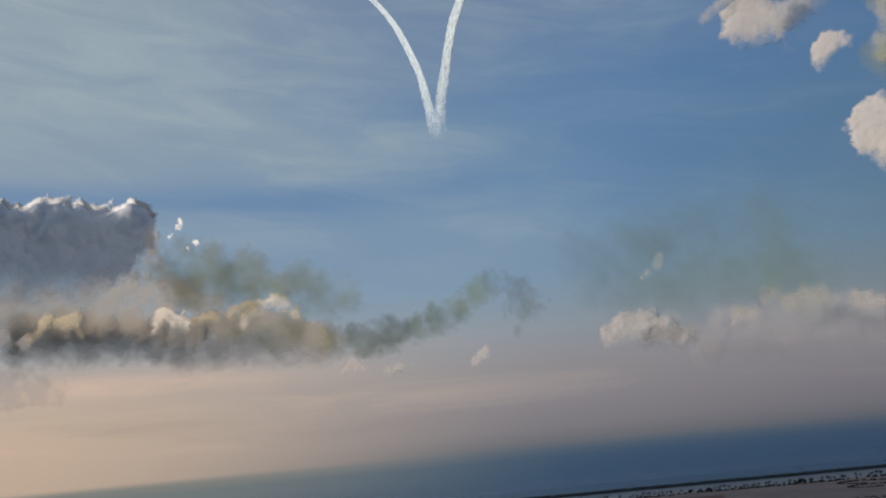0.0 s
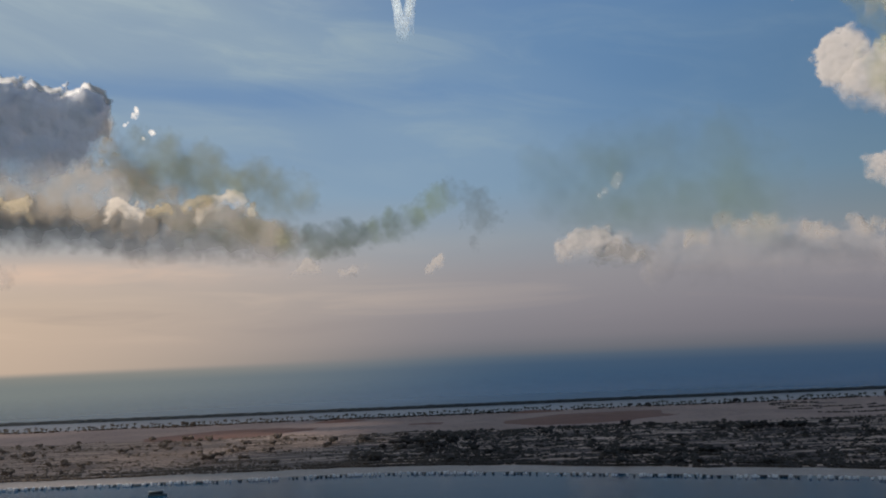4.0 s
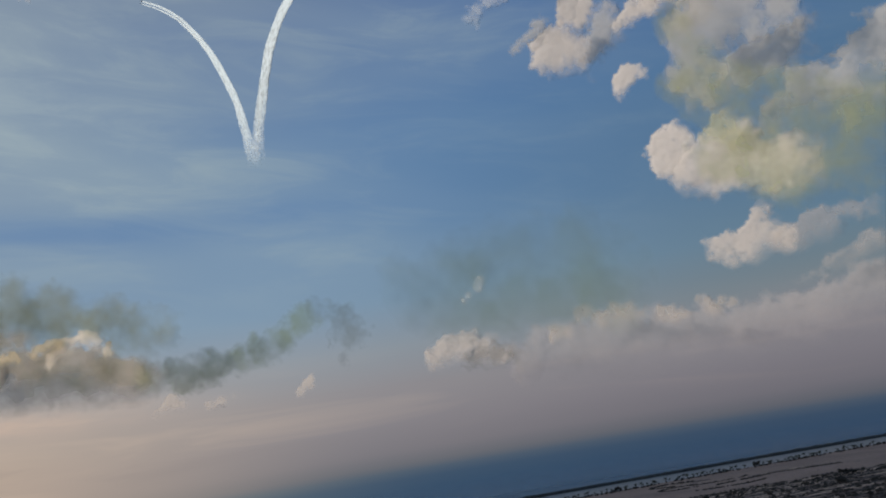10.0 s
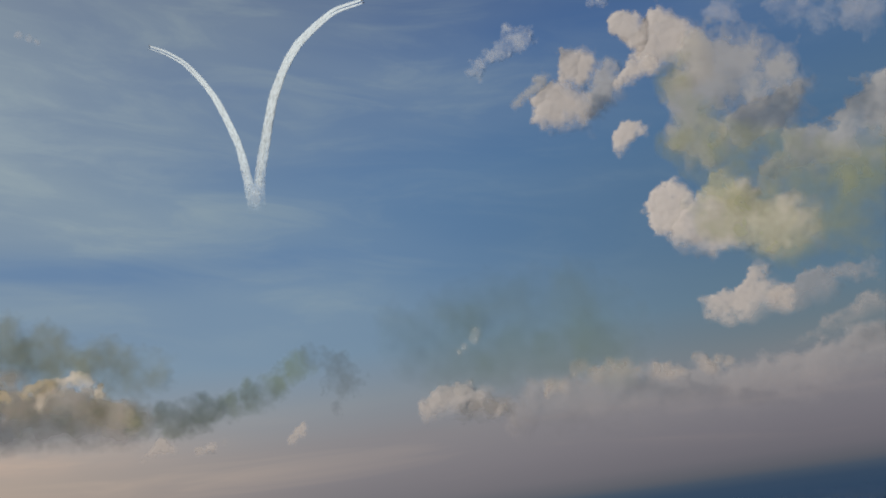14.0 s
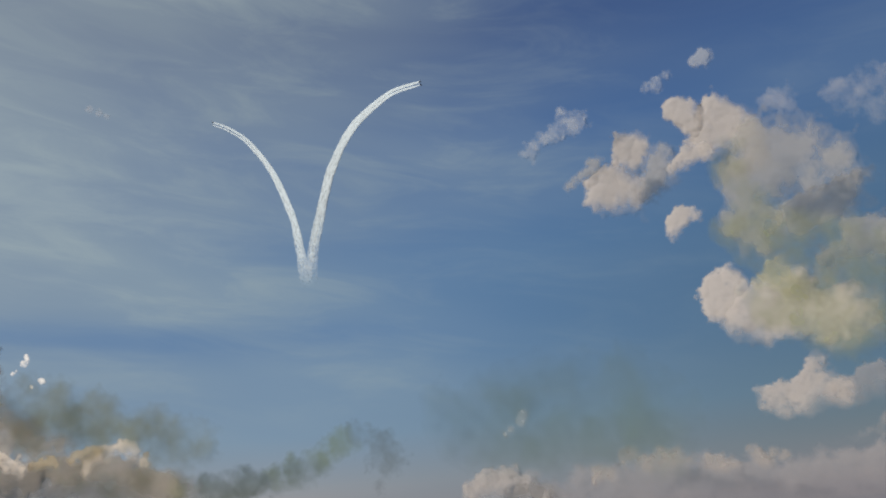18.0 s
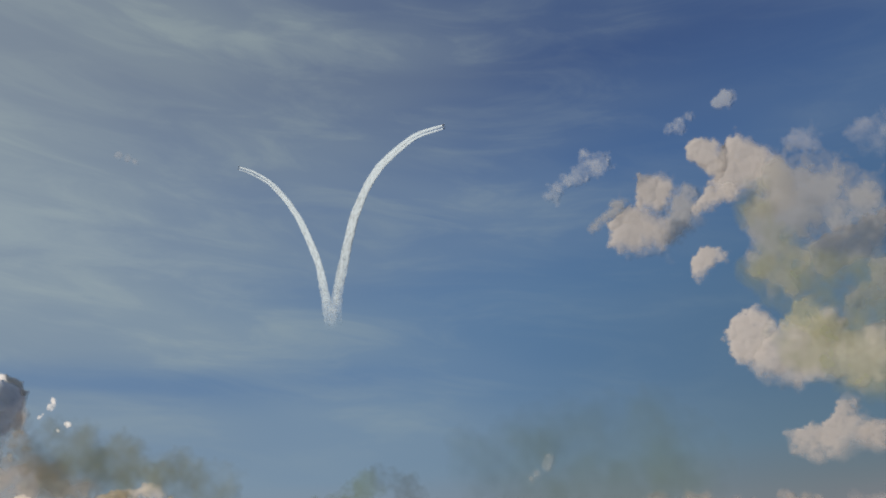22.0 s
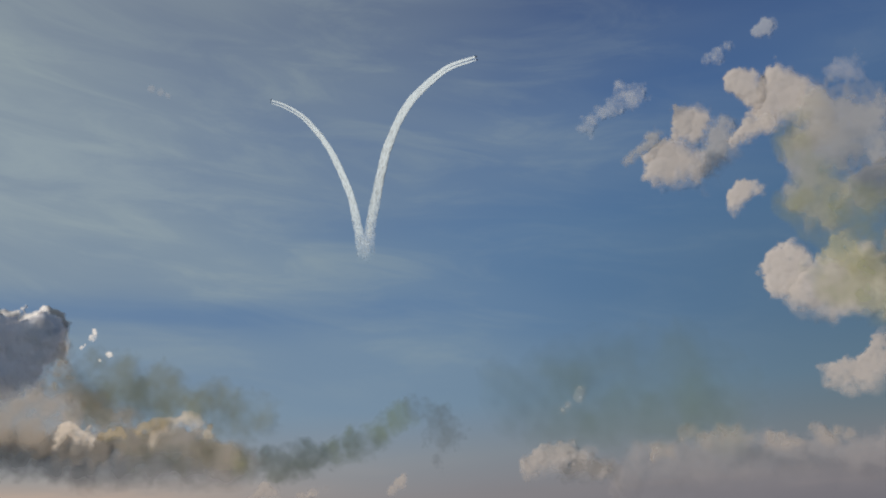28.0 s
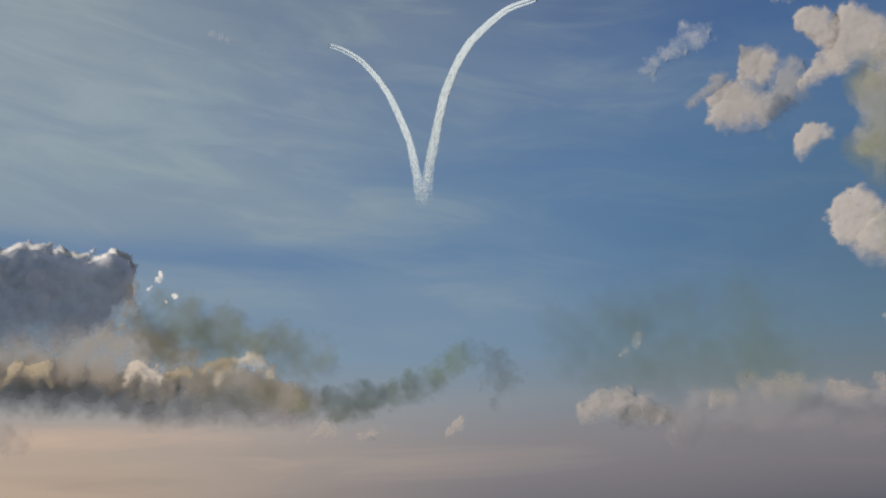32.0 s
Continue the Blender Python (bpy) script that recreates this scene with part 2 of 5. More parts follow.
def sea_water():
    mat, n = material("sea_water")
    place = n.add("ShaderNodeNewGeometry").outputs["Position"]
    swell = n.noise(n.mapping(place, (0, 0, 8), (0.006, 0.02, 1)), 1.0, 5.0, 0.6, 0.4)
    chop = n.noise(n.mapping(place, (0, 0, -12), (0.10, 0.22, 1)), 1.0, 5.0, 0.65)
    colour = n.mix(n.span(swell, 0.35, 0.7), srgb(4, 37, 76), srgb(7, 46, 86))
    waves = n.math("ADD", n.math("MULTIPLY", swell, 0.4), chop)
    bump = n.add("ShaderNodeBump", Height=waves, Strength=0.8, Distance=1.5).outputs[0]
    deep = n.add("ShaderNodeBsdfDiffuse", Color=colour, Normal=bump).outputs[0]
    shine = n.add("ShaderNodeBsdfGlossy", Color=(0.88, 0.92, 0.90, 1), Roughness=0.32, Normal=bump).outputs[0]
    wet = n.add("ShaderNodeMixShader", Fac=0.30)
    n.put(deep, wet.inputs[1])
    n.put(shine, wet.inputs[2])
    # haze painted as a fade: the sheet turns clear with distance
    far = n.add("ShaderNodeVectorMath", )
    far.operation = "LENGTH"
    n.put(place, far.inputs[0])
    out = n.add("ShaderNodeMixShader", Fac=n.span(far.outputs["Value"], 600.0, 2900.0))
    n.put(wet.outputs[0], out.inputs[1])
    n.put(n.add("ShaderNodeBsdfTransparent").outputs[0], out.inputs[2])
    finish(n, out.outputs[0])
    return mat


def calm_water(name, deep, dull, shine):
    mat, n = material(name)
    place = n.add("ShaderNodeNewGeometry").outputs["Position"]
    ripple = n.noise(n.mapping(place, (0, 0, 5), (0.03, 0.09, 1)), 1.0, 5.0, 0.6)
    bump = n.add("ShaderNodeBump", Height=ripple, Strength=0.14, Distance=1.0).outputs[0]
    finish(n, n.add("ShaderNodeBsdfPrincipled", Base_Color=deep, Roughness=dull, IOR=1.33, Specular_IOR_Level=shine, Normal=bump).outputs[0])
    return mat


# glow and bright set how much sunlight is painted into each cloud
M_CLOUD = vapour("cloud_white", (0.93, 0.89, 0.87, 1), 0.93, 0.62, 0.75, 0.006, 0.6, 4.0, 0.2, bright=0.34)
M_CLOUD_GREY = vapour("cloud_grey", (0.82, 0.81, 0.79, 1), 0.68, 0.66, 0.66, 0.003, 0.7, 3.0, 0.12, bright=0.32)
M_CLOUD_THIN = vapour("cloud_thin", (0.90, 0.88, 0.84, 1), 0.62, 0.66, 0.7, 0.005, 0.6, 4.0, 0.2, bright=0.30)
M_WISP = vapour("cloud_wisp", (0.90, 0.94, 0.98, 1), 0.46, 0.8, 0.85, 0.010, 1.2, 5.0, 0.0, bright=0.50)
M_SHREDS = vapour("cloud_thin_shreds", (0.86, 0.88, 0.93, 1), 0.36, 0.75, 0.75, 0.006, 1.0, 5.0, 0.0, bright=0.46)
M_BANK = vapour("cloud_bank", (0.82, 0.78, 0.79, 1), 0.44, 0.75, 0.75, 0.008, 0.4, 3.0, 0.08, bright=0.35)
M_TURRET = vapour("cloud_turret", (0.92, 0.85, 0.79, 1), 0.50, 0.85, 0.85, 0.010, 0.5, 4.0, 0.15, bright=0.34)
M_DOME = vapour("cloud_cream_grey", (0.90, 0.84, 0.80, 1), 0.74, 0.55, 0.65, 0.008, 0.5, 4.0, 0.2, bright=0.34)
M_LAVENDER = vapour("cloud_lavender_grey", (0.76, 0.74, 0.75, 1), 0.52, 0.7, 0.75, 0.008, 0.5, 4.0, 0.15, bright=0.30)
M_DOME_SHADE = vapour("cloud_painted_shade", (0.58, 0.57, 0.56, 1), 0.62, 0.6, 0.6, 0.006, 0.4, 3.0, 0.1, bright=0.30)
# kept dark as a shaded side: almost no painted sunlight
M_DARK = vapour("cloud_backlit", (0.86, 0.85, 0.87, 1), 0.97, 0.0, 0.1, 0.008, 0.5, 4.0, 0.8, 0.06)
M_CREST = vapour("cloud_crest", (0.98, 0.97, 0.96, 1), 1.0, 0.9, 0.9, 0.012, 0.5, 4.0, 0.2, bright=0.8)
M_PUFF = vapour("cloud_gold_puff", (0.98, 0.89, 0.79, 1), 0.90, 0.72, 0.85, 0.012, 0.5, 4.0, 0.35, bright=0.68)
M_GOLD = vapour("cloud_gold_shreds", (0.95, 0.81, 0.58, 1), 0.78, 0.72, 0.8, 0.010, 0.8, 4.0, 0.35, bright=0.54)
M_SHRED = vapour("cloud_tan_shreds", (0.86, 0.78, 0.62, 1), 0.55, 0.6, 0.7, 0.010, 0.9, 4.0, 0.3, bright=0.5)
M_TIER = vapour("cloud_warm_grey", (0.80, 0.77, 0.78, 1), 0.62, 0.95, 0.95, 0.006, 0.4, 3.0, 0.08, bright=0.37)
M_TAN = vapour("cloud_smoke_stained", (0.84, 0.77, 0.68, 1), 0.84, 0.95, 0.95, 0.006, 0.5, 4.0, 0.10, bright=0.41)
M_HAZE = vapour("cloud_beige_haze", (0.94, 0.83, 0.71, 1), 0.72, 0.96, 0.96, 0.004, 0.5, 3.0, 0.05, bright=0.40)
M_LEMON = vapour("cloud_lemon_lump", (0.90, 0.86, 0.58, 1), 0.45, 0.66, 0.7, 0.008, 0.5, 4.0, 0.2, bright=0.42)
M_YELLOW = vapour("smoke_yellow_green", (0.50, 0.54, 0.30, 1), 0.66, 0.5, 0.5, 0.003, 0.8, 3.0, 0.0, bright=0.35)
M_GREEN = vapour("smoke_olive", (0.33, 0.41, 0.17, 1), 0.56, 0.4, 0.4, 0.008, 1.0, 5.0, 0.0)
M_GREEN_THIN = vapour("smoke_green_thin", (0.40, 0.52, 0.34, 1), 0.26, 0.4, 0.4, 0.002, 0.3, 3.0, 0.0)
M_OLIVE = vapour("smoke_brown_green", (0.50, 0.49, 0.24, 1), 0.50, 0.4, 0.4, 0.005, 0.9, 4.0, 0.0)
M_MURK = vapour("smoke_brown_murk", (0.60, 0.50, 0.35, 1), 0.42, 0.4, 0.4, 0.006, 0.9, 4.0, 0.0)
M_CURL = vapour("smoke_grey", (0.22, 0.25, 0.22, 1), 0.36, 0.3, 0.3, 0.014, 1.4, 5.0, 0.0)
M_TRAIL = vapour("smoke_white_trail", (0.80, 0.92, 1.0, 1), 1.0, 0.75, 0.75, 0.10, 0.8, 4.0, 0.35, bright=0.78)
M_SEA = sea_water()
M_CALM = calm_water("lagoon_water", srgb(20, 60, 86), 0.12, 0.035)
M_CHANNEL = calm_water("channel_water", srgb(112, 116, 124), 0.3, 0.08)
M_SAND = rough("sand", [srgb(134, 113, 105), srgb(150, 127, 117), srgb(116, 97, 90)], 0.012, 0.3)
M_SOIL = rough("red_brown_soil", [srgb(114, 80, 68), srgb(128, 90, 76)], 0.03, 0.3)
M_SCRUB_GROUND = tracked("scrub_ground", srgb(78, 62, 57), srgb(52, 43, 41), srgb(176, 153, 138))
M_BEACH = rough("wet_sand", [srgb(157, 145, 137), srgb(174, 161, 152)], 0.05, 0.2, 0.6)
M_ROCK = rough("breakwater_rock", [srgb(34, 40, 43), srgb(44, 50, 53)], 0.08, 0.6)
M_BLOCK = rough("pale_limestone", [srgb(214, 216, 220), srgb(232, 232, 232)], 0.3, 0.2)
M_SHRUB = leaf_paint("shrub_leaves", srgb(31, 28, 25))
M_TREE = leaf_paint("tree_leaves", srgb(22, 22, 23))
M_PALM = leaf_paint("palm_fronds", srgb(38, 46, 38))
M_BARK = rough("bark", [srgb(70, 60, 52), srgb(54, 47, 42)], 2.0)
M_HULL = paint("white_hull_paint", srgb(120, 126, 128))
M_CABIN = paint("dark_cabin_paint", srgb(48, 58, 62))
M_GLASS = paint("tinted_cabin_glass", srgb(24, 30, 34), 0.1)
M_JET = paint("dark_jet_paint", srgb(52, 56, 66), 0.4, 0.2)
M_CANOPY = paint("jet_canopy_glass", srgb(20, 26, 34), 0.08)


# ---------------------------------------------------------------- helpers for shapes
def mesh_of(name, verts, faces, mat, smooth=True):
    me = bpy.data.meshes.new(name)
    me.from_pydata(verts, [], faces)
    me.materials.append(mat)
    if smooth:
        me.polygons.foreach_set("use_smooth", [True] * len(me.polygons))
    me.update()
    return me


def part(name, bm, mat, parent, label="", smooth=True):
    me = bpy.data.meshes.new(name)
    bm.to_mesh(me)
    bm.free()
    me.materials.append(mat)
    if smooth:
        me.polygons.foreach_set("use_smooth", [True] * len(me.polygons))
    ob = new(name, me)
    ob.parent = parent
    return tagged(ob, label)


def lattice(seed, shape, cell):
    """Smooth noise from 0 to 1 on a grid, one step a cell."""
    rng = np.random.default_rng(seed)
    h, w = shape
    gy, gx = np.arange(h) / cell, np.arange(w) / cell
    g = rng.random((int(gy[-1]) + 3, int(gx[-1]) + 3))
    iy, ix = gy.astype(int), gx.astype(int)
    fy, fx = gy - iy, gx - ix
    fy, fx = (fy * fy * (3 - 2 * fy))[:, None], (fx * fx * (3 - 2 * fx))[None, :]
    a, b = g[np.ix_(iy, ix)], g[np.ix_(iy, ix + 1)]
    c, d = g[np.ix_(iy + 1, ix)], g[np.ix_(iy + 1, ix + 1)]
    return (a * (1 - fx) + b * fx) * (1 - fy) + (c * (1 - fx) + d * fx) * fy


def fbm(seed, shape, cell, octaves=4, keep=0.55):
    total, weight, sums = 0.0, 1.0, 0.0
    for k in range(octaves):
        total = total + weight * lattice(seed + 17 * k, shape, max(cell / 2 ** k, 1.01))
        sums += weight
        weight *= keep
    return total / sums


def blur(a, sigma):
    if sigma <= 0:
        return a
    r = int(3 * sigma) + 1
    k = np.exp(-0.5 * (np.arange(-r, r + 1) / sigma) ** 2)
    k /= k.sum()
    for axis in (0, 1):
        a = np.apply_along_axis(lambda v: np.convolve(v, k)[r:r + len(v)], axis, a)
    return a


def bearing(az, el):
    """The way from the balcony towards a bearing (degrees, to the left) and a height (degrees)."""
    a, e = np.radians(az), np.radians(el)
    return np.stack([-np.sin(a) * np.cos(e), np.cos(a) * np.cos(e), np.sin(e)], -1)


def bubbles(seed, shape, cell):
    """Round heaps packed side by side, 0 in the creases to 1 on their tops."""
    rng = np.random.default_rng(seed)
    h, w = shape
    ny, nx = int(h / cell) + 4, int(w / cell) + 4
    jy, jx, size = rng.random((ny, nx)), rng.random((ny, nx)), rng.uniform(0.62, 1.0, (ny, nx))
    gy, gx = np.meshgrid(np.arange(h) / cell + 1, np.arange(w) / cell + 1, indexing="ij")
    iy, ix = gy.astype(int), gx.astype(int)
    best = np.zeros(shape)
    for dy in (-1, 0, 1):
        for dx in (-1, 0, 1):
            cy, cx = iy + dy, ix + dx
            d2 = (gy - cy - jy[cy, cx]) ** 2 + (gx - cx - jx[cy, cx]) ** 2
            r = size[cy, cx]
            best = np.maximum(best, np.sqrt(np.maximum(r * r - d2, 0)))
    return best


def vapour_body(name, lobes, mat, label, category="cloud", group="", away=4300.0, seed=1, step=0.07, crisp=0.36, lee=1.1,
                billow=0.17, grit=1.0, deep=0.34, slant=0.5, rear=0.15, fray=0.55, fade=None, melt=None, side=(0.85, 0.5), ragged=0.5, knit=0.0, parent=None):
    """A billowing body of cloud or smoke, from lobes (bearing, height, radius in degrees) that carry smaller and smaller heaps.
    It has a near and a far side that meet at a thin rim: sharp (crisp) on the side towards the light, feathered (lee) on the
    other. fade: heights between which its foot dissolves; melt: how it thins below its crown, between two depths, down to a share;
    slant: how far its near face draws back towards the sun."""
    lobes = np.array(lobes, float)
    mean = float(lobes[:, 2].mean())
    pad = 0.5 + mean * 0.7
    a0, a1 = (lobes[:, 0] - lobes[:, 2] * 1.1).min() - pad, (lobes[:, 0] + lobes[:, 2] * 1.1).max() + pad
    e0, e1 = (lobes[:, 1] - lobes[:, 2]).min() - pad, (lobes[:, 1] + lobes[:, 2]).max() + pad
    if fade:
        e0 = max(e0, fade[0] - 0.3)
    az, el = np.arange(a0, a1, step), np.arange(e0, e1, step)
    A, E = np.meshgrid(az, el)
    shape = A.shape
    lean = math.cos(radians(float(lobes[:, 1].mean())))
    cell = max(mean * 0.9 / step, 3.0)
    wa = A + (fbm(seed, shape, cell) - 0.5) * mean * 0.9 + (fbm(seed + 2, shape, max(cell * 0.3, 3.0)) - 0.5) * mean * 0.45
    we = E + (fbm(seed + 5, shape, cell) - 0.5) * mean * 0.9 + (fbm(seed + 6, shape, max(cell * 0.3, 3.0)) - 0.5) * mean * 0.45
    sums = np.zeros(shape)
    for a, e, r in lobes:
        d = np.hypot((wa - a) * lean, we - e)
        sums += np.exp(np.clip(7.0 * (r - d) / mean, -30, 12))
    soft = np.log(sums + 1e-9) / 7.0                      # 0 at the lobes' edges, in mean radii
    heaps, high = np.zeros(shape), np.zeros(shape)
    for k, share in enumerate((0.95, 0.5, 0.26, 0.14)):
        c = mean * share * grit
        if c < 2.2 * step:
            break
        b = bubbles(seed + 31 * k, shape, c / step)
        heaps += billow * share ** 0.8 * (b - 0.62)
        high += b * c * 0.42
    field = soft + heaps
    torn = fbm(seed + 9, shape, max(0.9 * mean * grit / step, 4), 5, 0.6)
    base = blur(np.clip(soft, -0.6, 1.2), 0.35 * mean / step)
    gy, gx = np.gradient(base)
    slope = np.hypot(gx, gy) + 1e-6
    sx, sy = side[0] / math.hypot(*side), side[1] / math.hypot(*side)
    lit = -(gx * sx + gy * sy) / slope
    lit = blur(lit, 0.12 * mean / step)
    f = np.clip(0.5 + 0.75 * lit, 0, 1)
    width = lee + (crisp - lee) * f * f * (3 - 2 * f)
    field = field + (torn - 0.5) * ragged * (0.25 + width)
    f = np.clip((field + 0.36 * (width - 0.1)) / width, 0, 1)
    dens = f * f * (3 - 2 * f)
    if fray:                                              # the side away from the light dissolves
        size = math.sqrt((field > 0.1).sum() / math.pi)
        k = fray * size
        calm = np.roll(blur((field > 0.1).astype(float), 0.38 * size), (round(sy * k), round(sx * k)), (0, 1))
        f = np.clip((calm + (torn - 0.5) * 0.8 - 0.22) / 0.62, 0, 1)
        dens = dens * (0.05 + 0.95 * f * f * (3 - 2 * f))
    if knit:                                              # smoke thins in threads and gaps
        gaps = fbm(seed + 13, shape, max(1.1 * mean * grit / step, 4), 5, 0.62)
        dens = dens * np.clip(0.5 + (gaps - 0.5) * 2.6 * knit + (1 - knit) * 0.5, 0, 1)
    mask = (field > 0).astype(float)
    if melt:
        crown = np.where(dens > 0.3, E, -90.0).max(0)
        crown = np.where(crown < -80, E.min(), crown)
        k = max(4, round(0.7 * mean / step))
        crown = np.convolve(np.pad(crown, k, "edge"), np.full(2 * k + 1, 1 / (2 * k + 1)), "valid")[None, :]
        f = np.clip((crown - E + (torn - 0.5) * 1.2 - melt[0]) / (melt[1] - melt[0]), 0, 1)
        dens = dens * (1 - (1 - melt[2]) * f * f * (3 - 2 * f))
    if fade:
        f = np.clip((E + (torn - 0.5) * 1.4 - fade[0]) / (fade[1] - fade[0]), 0, 1)
        dens = dens * f * f * (3 - 2 * f)
    inner = np.clip(blur(np.clip(soft + 0.1, 0, 2.5), 0.10 * mean / step), 0, None)
    high = (mean * 0.9 * np.sqrt(inner) + blur(high, max(0.9, 0.05 * mean / step)) * np.clip(inner * 2.5, 0.15, 1.0)) * np.clip(blur(mask, 1.5) * 1.2, 0, 1)
    wide = blur(mask, 0.16 / step)
    dens[[0, -1], :] = 0
    dens[:, [0, -1]] = 0
    metres = away * math.pi / 180
    used = dens > 0.012
    keep = used[:-1, :-1] | used[1:, :-1] | used[:-1, 1:] | used[1:, 1:]
    idx = np.arange(A.size).reshape(shape)
    quads = np.stack([idx[:-1, :-1], idx[:-1, 1:], idx[1:, 1:], idx[1:, :-1]], -1)[keep]
    live = np.unique(quads)
    order = np.full(A.size, -1)
    order[live] = np.arange(len(live))
    quads = order[quads]
    count = len(live)
    w, h, dn = bearing(A, E).reshape(-1, 3)[live], high.ravel()[live], dens.ravel()[live]
    lay = away + metres * slant * ((A.ravel()[live] - lobes[:, 0].mean()) * lean + 0.35 * (E.ravel()[live] - lobes[:, 1].mean()))
    front = w * (lay - h * metres * deep - 1.0)[:, None] + np.array(EYE)
    back = w * (lay + h * metres * 0.6 * deep + 1.0)[:, None] + np.array(EYE)
    mid = w.mean(0) * away + np.array(EYE)
    verts = np.concatenate([front, back]) - mid
    # rim faces join the two sides
    edges = np.concatenate([quads[:, [0, 1]], quads[:, [1, 2]], quads[:, [2, 3]], quads[:, [3, 0]]]).astype(np.int64)
    there, again = edges[:, 0] * count + edges[:, 1], edges[:, 1] * count + edges[:, 0]
    edges = edges[~np.isin(there, again)]
    rims = np.stack([edges[:, 1], edges[:, 0], edges[:, 0] + count, edges[:, 1] + count], -1)
    faces = np.concatenate([quads, quads[:, ::-1] + count, rims]).astype(np.int32)
    me = bpy.data.meshes.new(name)
    me.vertices.add(len(verts))
    me.vertices.foreach_set("co", verts.astype(np.float32).ravel())
    me.loops.add(faces.size)
    me.loops.foreach_set("vertex_index", faces.ravel())
    me.polygons.add(len(faces))
    me.polygons.foreach_set("loop_start", np.arange(0, faces.size, 4, dtype=np.int32))
    me.polygons.foreach_set("use_smooth", np.ones(len(faces), bool))
    me.materials.append(mat)
    me.update(calc_edges=True)
    for key, near, far in (("cover", dn, dn * rear), ("bulk", wide.ravel()[live], wide.ravel()[live])):
        at = me.attributes.new(key, "FLOAT", "POINT")
        at.data.foreach_set("value", np.concatenate([near, far]).astype(np.float32))
    ob = new(name, me)
    ob.location = mid
    if parent is not None:
        ob.parent, ob.location = parent, Vector(mid) - parent.location
        return tagged(ob, label)
    return tagged(ob, label, category, group)


def heap(name, at, away, label, group):
    """The base of a cloud that is built of several billows."""
    ob = new(name)
    ob.location = Vector(bearing(*at) * away) + Vector(EYE)
    return tagged(ob, label, "cloud", group)


# ---------------------------------------------------------------- sea, lagoon, land
def wob(x, seed, size, amount):
    return amount * (noise.noise((x / size, seed * 7.3, 0.0)) + 0.5 * noise.noise((x / size * 2.7, seed * 3.1, 4.0)))


def shore_y(x):
    s = 0.5 * (x + math.sqrt(x * x + 60 * 60))
    return max(728 - 0.43 * s, 330) + wob(x, 1, 90, 7)


def scrub_lo(x):
    return shore_y(x) + 40 + wob(x, 2, 60, 7)


def scrub_hi(x):
    return 1040 - 0.10 * x + wob(x, 3, 120, 34)


def sand_hi(x):
    return 1282 + wob(x, 4, 130, 14)


def strip(name, lo, hi, zlo, zhi, mat, label, x0=-1700, x1=1900, nx=240, ny=14, rise=0.0, seed=0):
    verts, faces = [], []
    for i in range(nx + 1):
        x = x0 + (x1 - x0) * i / nx
        for j in range(ny + 1):
            f = j / ny
            y = lo(x) + (hi(x) - lo(x)) * f
            z = zlo + (zhi - zlo) * f + rise * math.sin(math.pi * f) * (0.5 + noise.fractal((x / 90, y / 60, seed), 1.0, 2.0, 3))
            verts.append((x, y, z))
    for i in range(nx):
        for j in range(ny):
            a = i * (ny + 1) + j
            faces.append((a, a + ny + 1, a + ny + 2, a + 1))
    return tagged(new(name, mesh_of(name, verts, faces, mat)), label, name.replace("_", " "), kind="structure")


def sheet(name, xs, ys, z, mat, label, category):
    verts = [(x, y, z) for x in xs for y in ys]
    k = len(ys)
    faces = [(i * k + j, (i + 1) * k + j, (i + 1) * k + j + 1, i * k + j + 1) for i in range(len(xs) - 1) for j in range(k - 1)]
    return tagged(new(name, mesh_of(name, verts, faces, mat)), label, category, kind="structure")


steps = [-4900, -3600, -2400, -1200, 0, 1200, 2400, 3600, 4900]
sheet("water", steps, steps, 0.0, M_SEA, "open blue-grey sea with haze painted as a fade far out", "sea")
sheet("water_lagoon", [-1700, -800, 0, 800, 1900], [-300, 0, 300, 600, 800], 0.12, M_CALM, "calm dark blue lagoon in front of the island", "lagoon")
sheet("water_channel", [-1700, -800, 0, 800, 1900], [1240, 1340, 1444], 0.12, M_CHANNEL, "pale calm channel between palms and breakwater", "channel")
strip("beach", shore_y, scrub_lo, -0.3, 1.3, M_BEACH, "pale grey sand beach along the lagoon")
strip("ground_scrub", scrub_lo, scrub_hi, 1.3, 1.8, M_SCRUB_GROUND, "dry ground with dark scrub and pale tracks", ny=24, rise=0.8, seed=2)
strip("ground_sand", scrub_hi, sand_hi, 1.8, 1.0, M_SAND, "bare graded sand flat behind the scrub", ny=20, rise=1.2, seed=5)
strip("beach_far", sand_hi, lambda x: sand_hi(x) + 14, 1.0, -0.4, M_BEACH, "narrow far beach beside the channel", ny=4)


def ridge(name, x0, x1, y0, half, high, mat, label):
    """The breakwater: a long low heap of stones with an uneven crest."""
    verts, faces = [], []
    rng = np.random.default_rng(4)
    count, prof = 700, [(-1, -0.25), (-0.6, 0.55), (-0.2, 0.95), (0.2, 1.0), (0.65, 0.5), (1, -0.25)]
    for i in range(count + 1):
        x = x0 + (x1 - x0) * i / count
        for p, q in prof:
            verts.append((x + rng.normal(0, 0.8), y0 + p * half + rng.normal(0, 0.9), q * high + rng.normal(0, 0.35)))
    k = len(prof)
    for i in range(count):
        for j in range(k - 1):
            a = i * k + j
            faces.append((a, a + k, a + k + 1, a + 1))
    return tagged(new(name, mesh_of(name, verts, faces, mat, False)), label, "breakwater", kind="structure")


ridge("breakwater", -1900, 2100, 1442, 11, 4.2, M_ROCK, "long dark stone breakwater along the open sea")


